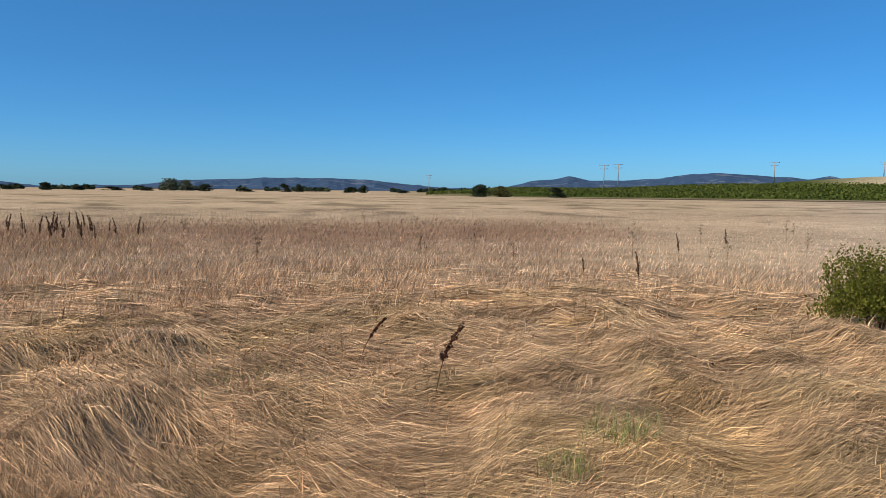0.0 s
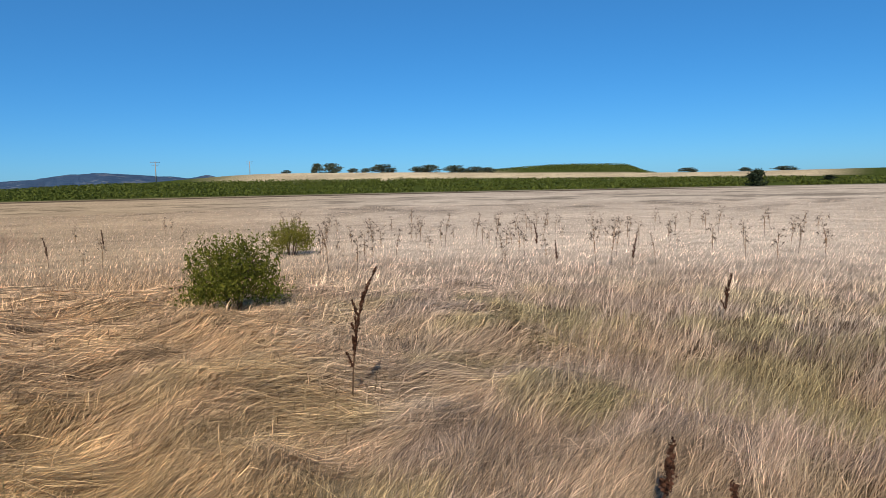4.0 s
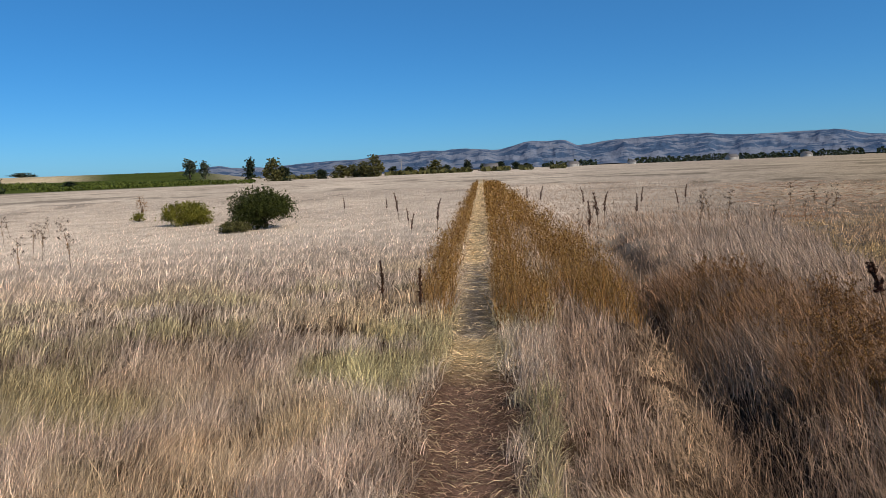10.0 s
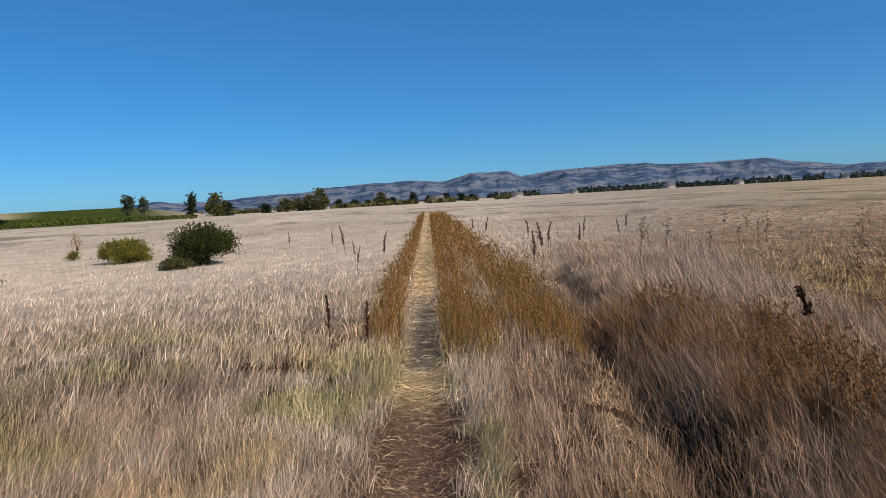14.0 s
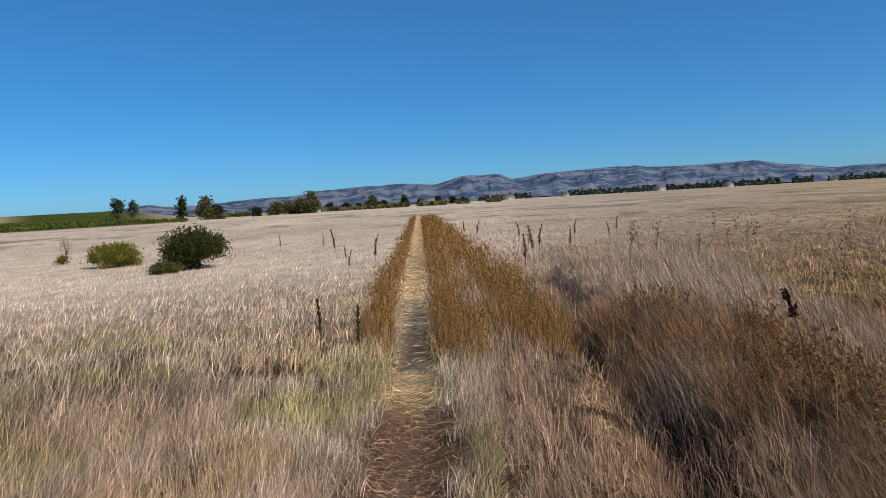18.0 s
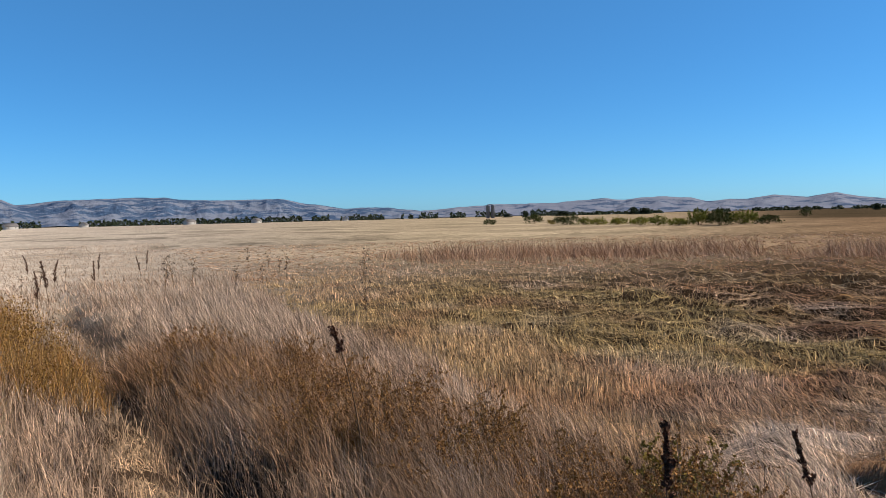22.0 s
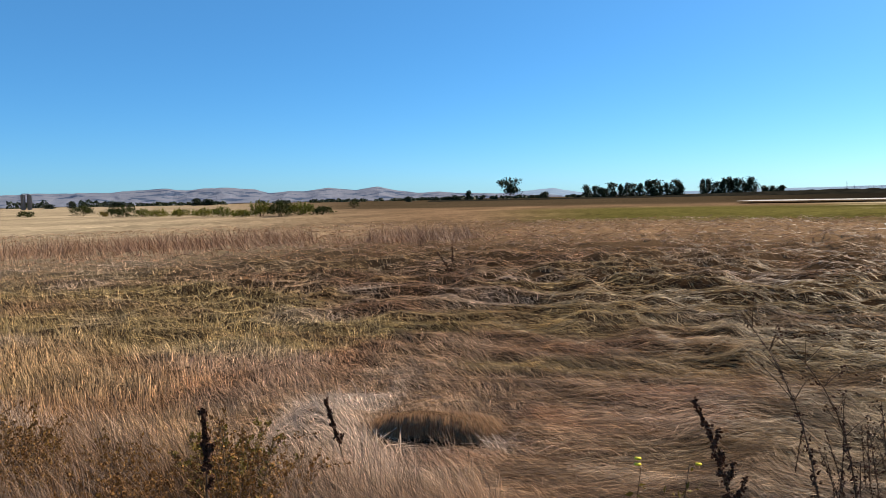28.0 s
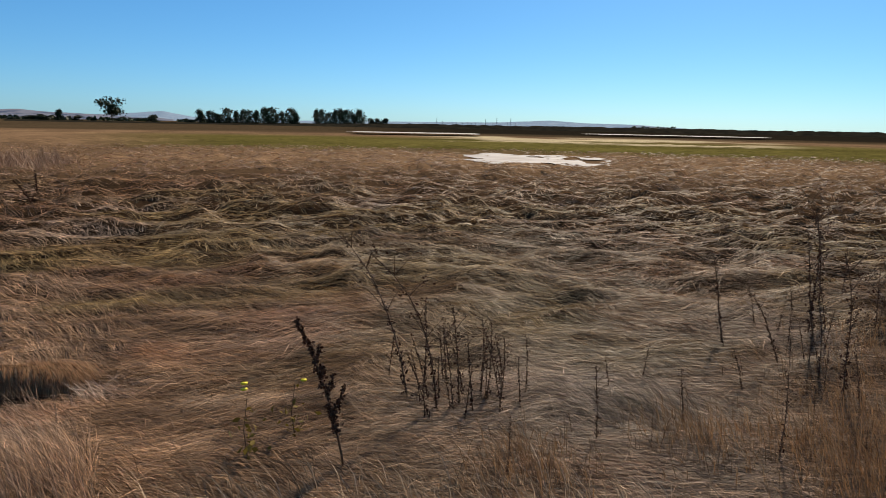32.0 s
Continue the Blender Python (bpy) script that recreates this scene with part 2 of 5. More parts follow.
M_RUSTLEAF = leafy("rust_leaf", (0.080, 0.036, 0.008), (0.36, 0.19, 0.045), 0.2, 0.7, 6.0, 0.5)
M_OLIVE = leafy("olive_leaf", (0.095, 0.066, 0.014), (0.27, 0.185, 0.038), 0.25, 0.6)
M_BRUSH = leafy("brush_leaf", (0.060, 0.070, 0.008), (0.17, 0.165, 0.024), 0.25, 0.7)
M_BRUSHPALE = leafy("brush_leaf_pale", (0.095, 0.092, 0.011), (0.23, 0.205, 0.035), 0.25, 0.7)
M_BRUSHDARK = leafy("brush_leaf_dark", (0.020, 0.028, 0.006), (0.066, 0.072, 0.015), 0.15, 0.75)
M_TREEDARK = leafy("tree_leaf_dark", (0.011, 0.018, 0.010), (0.033, 0.044, 0.018), 0.15, 0.55)
M_TREEOLIVE = leafy("tree_leaf_olive", (0.061, 0.061, 0.021), (0.139, 0.123, 0.041), 0.25, 0.6)
M_TREEGREY = leafy("tree_leaf_grey", (0.053, 0.066, 0.041), (0.107, 0.123, 0.074), 0.25, 0.6)
M_BARK = two_tone("bark", (0.06, 0.045, 0.035), (0.14, 0.11, 0.085), 4, 0.9, 0.6, 0.03)
M_POLE = two_tone("weathered_pole", (0.20, 0.18, 0.16), (0.34, 0.31, 0.28), 3, 0.8, 0.3, 0.01)
M_SILO = two_tone("silo_steel", (0.11, 0.13, 0.16), (0.17, 0.19, 0.23), 1.5, 0.6, 0.1, 0.02)
M_VINE = leafy("vine_leaf", (0.050, 0.068, 0.011), (0.118, 0.135, 0.024), 0.25, 0.6, 0.05)
M_HOUSE = two_tone("house_wall", (0.30, 0.28, 0.26), (0.42, 0.40, 0.37), 2, 0.8, 0.1, 0.01)
M_ROOF = two_tone("house_roof", (0.10, 0.09, 0.085), (0.17, 0.15, 0.14), 2, 0.8, 0.1, 0.01)
M_YELLOW = two_tone("yellow_petal", (0.70, 0.52, 0.02), (0.85, 0.68, 0.05), 60, 0.6, 0, 0)
M_SALT = two_tone("salt_crust", (0.246, 0.205, 0.172), (0.541, 0.508, 0.476), 1.6, 0.75, 0.5, 0.03, stretch=(0.820, 0.328, 0.820))
M_LEVEE = two_tone("levee_scrub", (0.010, 0.010, 0.008), (0.030, 0.026, 0.018), 0.2, 1.0, 0.5, 0.2, 0.0)


# scrub and grass colours that carry the blue of distance haze
def hazed_hill_material(name, hazed_scrub_a, hazed_scrub_b, hazed_grass_a, hazed_grass_b, share):
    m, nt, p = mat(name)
    scrub = ramp_node(nt, noise_node(nt, 0.03, 6, 0.7), [(0.35, hazed_scrub_a), (0.65, hazed_scrub_b)])
    grass = ramp_node(nt, noise_node(nt, 0.012, 6, 0.65), [(0.3, hazed_grass_a), (0.7, hazed_grass_b)])
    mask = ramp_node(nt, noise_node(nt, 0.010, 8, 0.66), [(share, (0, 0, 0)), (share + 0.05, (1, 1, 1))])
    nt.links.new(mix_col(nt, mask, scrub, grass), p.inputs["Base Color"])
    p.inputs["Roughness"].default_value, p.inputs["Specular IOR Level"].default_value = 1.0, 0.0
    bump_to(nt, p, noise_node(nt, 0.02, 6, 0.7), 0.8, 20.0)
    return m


# distance haze is put into these base colours, palest for the farthest hills
M_HILL_N = hazed_hill_material("hazed_scrub_hills", (0.038, 0.068, 0.125), (0.066, 0.100, 0.160), (0.118, 0.140, 0.192), (0.190, 0.203, 0.245), 0.47)
M_HILL_E = hazed_hill_material("hazed_grass_hills", (0.050, 0.075, 0.128), (0.076, 0.102, 0.155), (0.148, 0.162, 0.210), (0.200, 0.208, 0.248), 0.42)
M_HILL_W = hazed_hill_material("hazed_western_hills", (0.036, 0.066, 0.120), (0.060, 0.096, 0.152), (0.095, 0.120, 0.165), (0.145, 0.163, 0.20), 0.56)
M_HILL_FAR = hazed_hill_material("hazed_far_hills", (0.197, 0.279, 0.377), (0.230, 0.312, 0.402), (0.238, 0.320, 0.410), (0.271, 0.344, 0.426), 0.5)


# ---- mesh helpers ----
def raw_mesh(name, verts, faces_flat, counts, material, tint=None, smooth=False):
    me = bpy.data.meshes.new(name)
    me.vertices.add(len(verts))
    me.vertices.foreach_set("co", np.asarray(verts, np.float32).ravel())
    me.loops.add(len(faces_flat))
    me.loops.foreach_set("vertex_index", np.asarray(faces_flat, np.int32))
    me.polygons.add(len(counts))
    starts = np.concatenate([[0], np.cumsum(counts)[:-1]]).astype(np.int32)
    me.polygons.foreach_set("loop_start", starts)
    me.update(calc_edges=True)
    if smooth:
        me.polygons.foreach_set("use_smooth", np.ones(len(counts), bool))
    if tint is not None:
        a = me.color_attributes.new("tint", "FLOAT_COLOR", "POINT")
        a.data.foreach_set("color", np.concatenate([tint, np.ones((len(tint), 1))], 1).astype(np.float32).ravel())
    me.materials.append(material)
    return me


def quads(name, verts, quad, material, tint=None, smooth=False):
    return raw_mesh(name, verts, np.asarray(quad).ravel(), np.full(len(quad), 4), material, tint, smooth)


def part(name, mesh, parent, label=""):
    ob = new(name, mesh)
    ob.parent = parent
    return tagged(ob, label) if label else ob


class Pile:
    """Gathers quads and triangles for one mesh."""

    def __init__(self):
        self.v, self.f, self.c, self.n = [], [], [], 0

    def put(self, v, f):
        v = np.asarray(v, float).reshape(-1, 3)
        for face in f:
            self.f.extend(i + self.n for i in face)
            self.c.append(len(face))
        self.v.append(v)
        self.n += len(v)

    def tube(self, pts, radii, sides=5):
        pts, radii = np.asarray(pts, float), np.asarray(radii, float)
        n = len(pts)
        t = np.gradient(pts, axis=0)
        t /= np.linalg.norm(t, axis=1)[:, None] + 1e-9
        ref = np.array([1.0, 0.3, 0.1])
        a = np.cross(t, ref)
        a /= np.linalg.norm(a, axis=1)[:, None] + 1e-9
        b = np.cross(t, a)
        ang = np.arange(sides) * 2 * np.pi / sides
        v = pts[:, None] + radii[:, None, None] * (np.cos(ang)[None, :, None] * a[:, None] + np.sin(ang)[None, :, None] * b[:, None])
        f = [(i * sides + k, i * sides + (k + 1) % sides, (i + 1) * sides + (k + 1) % sides, (i + 1) * sides + k) for i in range(n - 1) for k in range(sides)]
        f.append(tuple(range(sides))[::-1])
        f.append(tuple((n - 1) * sides + k for k in range(sides)))
        self.put(v, f)

    def mesh(self, name, material, smooth=False):
        return raw_mesh(name, np.concatenate(self.v), self.f, self.c, material, smooth=smooth)


def leaves(name, centres, size, material, g, flat=0.0, long=1.8, up=None):
    """Many small pointed leaves, each a folded pair of triangles, at the given centres."""
    n = len(centres)
    d = g.normal(size=(n, 3))
    if up is not None:
        d = d * (1 - flat) + flat * up
    d /= np.linalg.norm(d, axis=1)[:, None]
    s = np.cross(d, g.normal(size=(n, 3)))
    s /= np.linalg.norm(s, axis=1)[:, None] + 1e-9
    k = np.cross(d, s)
    L = np.asarray(size) * g.uniform(0.6, 1.3, n)
    L = L[:, None]
    v = np.stack([centres - d * L * 0.5, centres + s * L / (2 * long) + k * L * 0.12, centres + d * L * 0.5, centres - s * L / (2 * long) + k * L * 0.12], 1).reshape(-1, 3)
    q = np.arange(4 * n).reshape(-1, 4)
    f = np.concatenate([q[:, [0, 1, 2]], q[:, [0, 2, 3]]])
    return raw_mesh(name, v, f.ravel(), np.full(2 * n, 3), material)


def at_polar(az, dist):
    return CX + dist * math.sin(radians(az)), CY + dist * math.cos(radians(az))


def ground_z(x, y):
    return float(land(np.array([float(x)]), np.array([float(y)]))[0])


# ---- colours of soil and grass by place ----
def soil_tint(x, y):
    r, az = polar(x, y)
    px = x - path_x(y)
    c = np.zeros((len(x), 3))
    patch, fine = fbm(x / 9, y / 9, 81)[:, None], fbm(x / 1.5, y / 1.5, 83)[:, None]
    # near soil is darkened to pass for shade in the gaps between blades
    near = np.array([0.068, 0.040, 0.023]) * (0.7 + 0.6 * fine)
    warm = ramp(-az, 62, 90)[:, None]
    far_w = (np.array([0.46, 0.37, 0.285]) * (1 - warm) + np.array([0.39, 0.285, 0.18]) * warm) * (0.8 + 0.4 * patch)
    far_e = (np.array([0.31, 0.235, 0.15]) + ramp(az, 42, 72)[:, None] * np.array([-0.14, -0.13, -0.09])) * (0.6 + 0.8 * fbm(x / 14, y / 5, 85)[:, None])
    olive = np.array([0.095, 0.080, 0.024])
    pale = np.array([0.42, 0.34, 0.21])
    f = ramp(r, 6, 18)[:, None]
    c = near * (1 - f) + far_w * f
    e = (ramp(az, 10, 38) * (1 - ramp(az, 160, 175)))[:, None]
    c *= 1 - 0.28 * (ramp(az, 0, 16) * (1 - ramp(az, 60, 90)))[:, None]
    # darker still in the east, deepening the painted gaps
    east = near * 0.55 * (1 - ramp(r, 12, 30)[:, None]) + far_e * ramp(r, 12, 30)[:, None]
    ol = (ramp(r, 36, 44) * (1 - ramp(r, 80, 110)) * ramp(az, 72, 86))[:, None]
    east = east * (1 - ol) + olive * (0.7 + 0.6 * patch) * ol
    pl = (ramp(r, 66, 74) * (1 - ramp(r, 112, 130)) * ramp(az, 97, 106) * (1 - ramp(az, 124, 131)) * ramp(fbm(x / 9, y / 9, 87), 0.36, 0.52))[:, None]
    east = east * (1 - pl) + pale * pl
    dk = (ramp(r, 105, 140) * ramp(az, 55, 66))[:, None]
    east = east * (1 - dk) + np.array([0.065, 0.045, 0.026]) * dk
    lv = (ramp(r, 135, 175) * ramp(az, 88, 104))[:, None]
    east = east * (1 - lv) + np.array([0.016, 0.013, 0.009]) * lv
    c = c * (1 - e) + east * e
    # brown stretch of taller dead weeds in the west
    br = (bump(r, 25, 9) * ramp(-az, 94, 106))[:, None]
    c = c * (1 - 0.75 * br) + np.array([0.22, 0.13, 0.08]) * 0.75 * br
    # shade behind far tussocks, painted onto the soil as dark lines
    shade_streak = (ramp(fbm(az * 0.35, r / 7, 89), 0.58, 0.68) * ramp(r, 32, 50) * (1 - ramp(r, 150, 200)) * (1 - ramp(az, 20, 50)))[:, None]
    c *= 1 - 0.45 * shade_streak
    # vineyard floor, dark field edge, straw bank
    v = (ramp(az, -118, -104) * (1 - ramp(az, -26, -19)) * ramp(r, 205, 220))[:, None]
    c = c * (1 - v) + np.array([0.052, 0.066, 0.016]) * v
    d = (ramp(az, -106, -98) * (1 - ramp(az, -46, -30)) * ramp(r, 176, 182) * (1 - ramp(r, 204, 212)))[:, None]
    c = c * (1 - d) + np.array([0.085, 0.062, 0.042]) * d
    s = (ramp(az, -84, -76) * (1 - ramp(az, -36, -31)) * ramp(r, 318, 330) * (1 - ramp(az, -64, -56) * ramp(r, 400, 420)))[:, None]
    c = c * (1 - s) + np.array([0.46, 0.36, 0.23]) * (0.8 + 0.4 * patch) * s
    # ditch soil darkened, painting in the shade between verge and weeds
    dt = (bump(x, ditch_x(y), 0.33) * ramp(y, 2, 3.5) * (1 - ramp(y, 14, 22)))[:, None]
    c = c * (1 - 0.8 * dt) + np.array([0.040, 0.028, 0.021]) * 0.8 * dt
    # trodden trail
    t = (bump(px, 0, 0.27) * (1 - ramp(r, 60, 120)))[:, None] * (y > -3)[:, None]
    bare = bare_patch(x, y)[:, None]
    trail = (np.array([0.46, 0.32, 0.16]) * ramp(y, 6.0, 6.6)[:, None] + np.array([0.135, 0.078, 0.055]) * (1 - ramp(y, 6.0, 6.6))[:, None]) * (0.75 + 0.5 * fine)
    trail = trail * (1 - 0.85 * bare) + np.array([0.060, 0.058, 0.064]) * 0.85 * bare
    c = c * (1 - t) + trail * t
    return c


# ---- ground ----
n_az, rings = 520, [0.0]
rr = 0.35
while rr < 4700:
    rings.append(rr)
    rr *= 1.019 if rr < 60 else 1.035
rad = np.array(rings[1:])
th = np.linspace(-np.pi, np.pi, n_az, endpoint=False)
gx = CX + rad[:, None] * np.sin(th)[None]
gy = CY + rad[:, None] * np.cos(th)[None]
gx, gy = np.r_[CX, gx.ravel()], np.r_[CY, gy.ravel()]
gz = land(gx, gy)
k = np.arange(len(rad) - 1)[:, None] * n_az + 1
j = np.arange(n_az)[None]
jn = (j + 1) % n_az
gq = np.stack([k + j, k + n_az + j, k + n_az + jn, k + jn], -1).reshape(-1, 4)
fan = np.stack([np.zeros(n_az, int), 1 + np.arange(n_az), 1 + (np.arange(n_az) + 1) % n_az], -1)
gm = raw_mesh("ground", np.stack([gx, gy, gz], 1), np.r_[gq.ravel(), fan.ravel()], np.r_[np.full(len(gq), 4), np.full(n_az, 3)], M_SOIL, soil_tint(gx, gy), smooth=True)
tagged(new("ground", gm), "dry straw-coloured meadow ground with a trodden footpath", "ground", kind="structure")


# ---- hills: ridges of rounded summits and saddles at the edge of the plain ----
def hills(name, label, dist, material, crest, rough, seed):
    """crest: (azimuth, height in degrees) of summits and saddles."""
    cz, ch = np.array(crest).T
    az0, az1 = cz[0], cz[-1]
    n, rows = int((az1 - az0) * 12), 30
    az = np.linspace(az0, az1, n)
    ker = np.hanning(9)
    top = np.convolve(np.pad(np.interp(az, cz, ch), 4, mode="edge"), ker / ker.sum(), "valid")
    top = top + 0.10 * (fbm(az * 0.9, 0 * az, seed + 3, 4) - 0.5) * np.minimum(top, 1)
    u = np.linspace(0, 1, rows)[:, None]
    A = np.broadcast_to(az[None], (rows, n))
    spur = fbm(A * 0.45 + 1.5 * u, u * 1.6 + 0 * A, seed, 4)
    low = np.clip(u * (0.75 + 0.5 * spur), 0, 1)
    shape = np.where(u > 0.97, 1, ramp(low * (1 - 0.0) + 0 * A, 0, 1.02) ** 0.75 * (1 - 0.5 * np.sin(np.pi * u) * (spur - 0.35)))
    d = dist * (0.70 + 0.30 * u + 0.04 * (spur - 0.5) * np.sin(np.pi * u))
    hgt = np.tan(np.radians(top))[None] * dist * shape + 2.6 * rough * (fbm(A * 0.8, u * 2.6, seed + 9, 5) - 0.5) * (0.25 + 0.75 * np.sin(np.pi * u)) + 1.0
    x, y = CX + d * np.sin(np.radians(A)), CY + d * np.cos(np.radians(A))
    back = np.stack([x[-1] * 1.05, y[-1] * 1.05, np.full(n, -5.0)], -1)
    v = np.concatenate([np.stack([x, y, hgt], -1).reshape(-1, 3), back])
    rows += 1
    i = np.arange(rows - 1)[:, None] * n
    jj = np.arange(n - 1)[None]
    q = np.stack([i + jj, i + jj + 1, i + n + jj + 1, i + n + jj], -1).reshape(-1, 4)
    tagged(new(name, quads(name, v, q, material, smooth=True)), label, "hills", kind="structure")


hills("hills_west", "wooded hills far beyond the dry meadow, distance haze in their blue-grey colour", 3300, M_HILL_W,
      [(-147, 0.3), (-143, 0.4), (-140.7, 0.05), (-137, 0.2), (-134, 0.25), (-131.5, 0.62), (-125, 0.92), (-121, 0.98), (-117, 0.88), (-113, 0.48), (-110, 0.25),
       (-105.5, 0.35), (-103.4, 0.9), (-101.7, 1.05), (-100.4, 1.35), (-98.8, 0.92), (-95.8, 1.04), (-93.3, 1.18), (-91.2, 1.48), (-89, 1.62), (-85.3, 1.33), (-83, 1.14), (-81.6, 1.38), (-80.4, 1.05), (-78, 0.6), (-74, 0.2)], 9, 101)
hills("hills_north", "scrub-covered hills with dry slopes beyond the plain, coloured blue with haze", 2500, M_HILL_N,
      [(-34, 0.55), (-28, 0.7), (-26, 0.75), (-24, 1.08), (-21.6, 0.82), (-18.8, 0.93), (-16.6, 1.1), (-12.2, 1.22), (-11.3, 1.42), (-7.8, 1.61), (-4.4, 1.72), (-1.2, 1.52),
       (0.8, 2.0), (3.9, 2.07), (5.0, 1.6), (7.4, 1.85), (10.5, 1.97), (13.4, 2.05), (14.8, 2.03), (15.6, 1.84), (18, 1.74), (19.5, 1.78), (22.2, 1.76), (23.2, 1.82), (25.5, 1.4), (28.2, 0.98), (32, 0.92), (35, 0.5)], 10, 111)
hills("hills_east", "smooth grassy hills beyond the eastern marsh, coloured pale with haze", 2650, M_HILL_E,
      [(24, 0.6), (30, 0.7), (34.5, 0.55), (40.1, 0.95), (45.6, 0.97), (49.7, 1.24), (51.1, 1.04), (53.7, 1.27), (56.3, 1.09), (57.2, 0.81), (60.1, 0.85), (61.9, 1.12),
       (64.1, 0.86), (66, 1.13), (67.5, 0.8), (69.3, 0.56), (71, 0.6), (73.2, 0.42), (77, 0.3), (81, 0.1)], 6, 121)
hills("hills_south", "hills on the horizon beyond the marsh, coloured faint and pale with haze", 4300, M_HILL_FAR,
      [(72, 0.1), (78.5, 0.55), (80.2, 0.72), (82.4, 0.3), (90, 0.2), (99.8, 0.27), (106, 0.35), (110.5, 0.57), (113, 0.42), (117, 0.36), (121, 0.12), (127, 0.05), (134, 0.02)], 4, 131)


# ---- grass: one blade at a time, laid by wind and feet ----
FINE = 8.5                            # blades nearer than this bend, those farther off are straight


class Grass:
    """A stand of blades. Standing blades lean and droop, laid blades follow the matted ground."""

    def __init__(self):
        self.v, self.t, self.k = [], [], []

    def add(self, v, tint):
        self.v.append(v.astype(np.float32).reshape(-1, 3))
        self.t.append(np.repeat(tint, v.shape[1], 0))
        self.k.append((len(v), v.shape[1]))

    def blades(self, x, y, length, lean, heading, width, tint, laid, droop, seed):
        g = np.random.default_rng(seed)
        n = len(x)
        flat = laid > 0.5
        roll = g.uniform(-0.8, 0.8, n)
        wa = np.where(flat, heading + np.pi / 2, g.uniform(0, 2 * np.pi, n))
        w = np.stack([np.cos(wa), np.sin(wa), np.where(flat, roll, 0)], -1) * (width / 2)[:, None]
        hx, hy = np.cos(heading), np.sin(heading)
        out = lean * length
        upz = length * np.sqrt(np.maximum(1 - lean**2, 0.02))
        loft = length * g.uniform(0.01, 0.13, n)
        z0 = land(x, y)
        near = polar(x, y)[0] < FINE

        def at(s, i):
            bend = s + droop * s * (s - 1)
            px, py = x[i] + hx[i] * out[i] * bend, y[i] + hy[i] * out[i] * bend
            pz = z0[i] + upz[i] * (s - 0.18 * droop * s * s) - 0.02 * (s == 0)
            f = flat[i]
            if s and f.any():
                pz[f] = land(px[f], py[f]) + loft[i][f] * np.sin(np.pi * min(s + 0.12, 1)) + 0.004
            return np.stack([px, py, pz], -1)

        i = np.nonzero(near)[0]
        if len(i):
            a, b, c = at(0.0, i), at(0.55, i), at(1.0, i)
            self.add(np.stack([a - w[i], a + w[i], b + 0.8 * w[i], b - 0.8 * w[i], c], 1), tint[i])
        i = np.nonzero(~near)[0]
        if len(i):
            a, c = at(0.0, i), at(1.0, i)
            f = flat[i]
            if f.any():                       # straight straws ride over the crests of the mats
                mid = (a[f] + c[f]) / 2
                lift = np.maximum(land(mid[:, 0], mid[:, 1]) - mid[:, 2], 0) + 0.012
                a[f, 2] += lift + 0.015
                c[f, 2] += lift
            self.add(np.stack([a - 1.3 * w[i], a + 1.3 * w[i], c], 1), tint[i])

    def build(self, name, label, category="grass"):
        flat, counts, base = [], [], 0
        for n, m in self.k:
            b = base + np.arange(n)[:, None] * m
            flat.append((b + np.array([0, 1, 2, 3, 3, 2, 4] if m == 5 else [0, 1, 2])).ravel())
            counts.append(np.tile([4, 3], n) if m == 5 else np.full(n, 3))
            base += n * m
        me = raw_mesh(name, np.concatenate(self.v), np.concatenate(flat), np.concatenate(counts), M_GRASS, np.concatenate(self.t))
        return tagged(new(name, me), label, category, kind="stuff")


def scatter(n, r0, r1, az0, az1, g, power=0.35):
    """Places with a density that falls a little faster than the square of the distance."""
    a, b = r0**-power, r1**-power
    r = (a + g.uniform(0, 1, n) * (b - a)) ** (-1 / power)
    az = np.radians(g.uniform(az0, az1, n))
    return CX + r * np.sin(az), CY + r * np.cos(az)


def blade_width(x, y, base=0.0024):
    return np.maximum(base, 0.00066 * polar(x, y)[0]) * (0.6 + 0.8 * np.random.default_rng(3).uniform(size=len(x)))


def wind(x, y, spread):
    """Heading of the blades: mostly to +y, swirling from place to place and from tuft to tuft."""
    return np.pi / 2 + spread * (3.2 * (fbm(x / 1.3, y / 1.3, 201, 2) - 0.5) + 1.8 * (vnoise(x / 0.24, y / 0.24, 205) - 0.5)) + 1.0 * (fbm(x / 4, y / 4, 203, 2) - 0.5)


def straws(x, y, g, spread=0.60, clump=1.5):
    """Brightness of each blade: fresh pale straws among darker old ones, uneven by tuft."""
    tuft_ = 1 + clump * (0.6 * fbm(x / 0.11, y / 0.11, 209, 2) + 0.4 * fbm(x / 0.5, y / 0.5, 210, 2) - 0.5)
    return (np.clip(np.exp(g.normal(-0.5 * spread**2, spread, len(x))), 0.12, 2.4) * tuft_)[:, None]


def tussocks(x, y, g, share, size=0.22):
    """False where the turf gapes between tussocks."""
    return fbm(x / size, y / size, 216, 2) + 0.35 * (g.uniform(size=len(x)) - 0.5) > share


def shade_of(n, g, lo=0.7, hi=1.3):
    return g.uniform(lo, hi, n)[:, None]


PINK, STRAW, GOLD, BROWN = np.array([0.60, 0.465, 0.365]), np.array([0.60, 0.435, 0.255]), np.array([0.56, 0.36, 0.125]), np.array([0.25, 0.140, 0.080])
GREEN, OLIVE, RUST, GREY = np.array([0.22, 0.235, 0.062]), np.array([0.43, 0.355, 0.125]), np.array([0.28, 0.125, 0.028]), np.array([0.54, 0.44, 0.355])
UMBER = np.array([0.30, 0.185, 0.125])


def blend(*pairs):
    """Mixes colours by weights per place."""
    tot = sum(w for w, _ in pairs) + 1e-6
    return sum((w / tot)[:, None] * c for w, c in pairs)


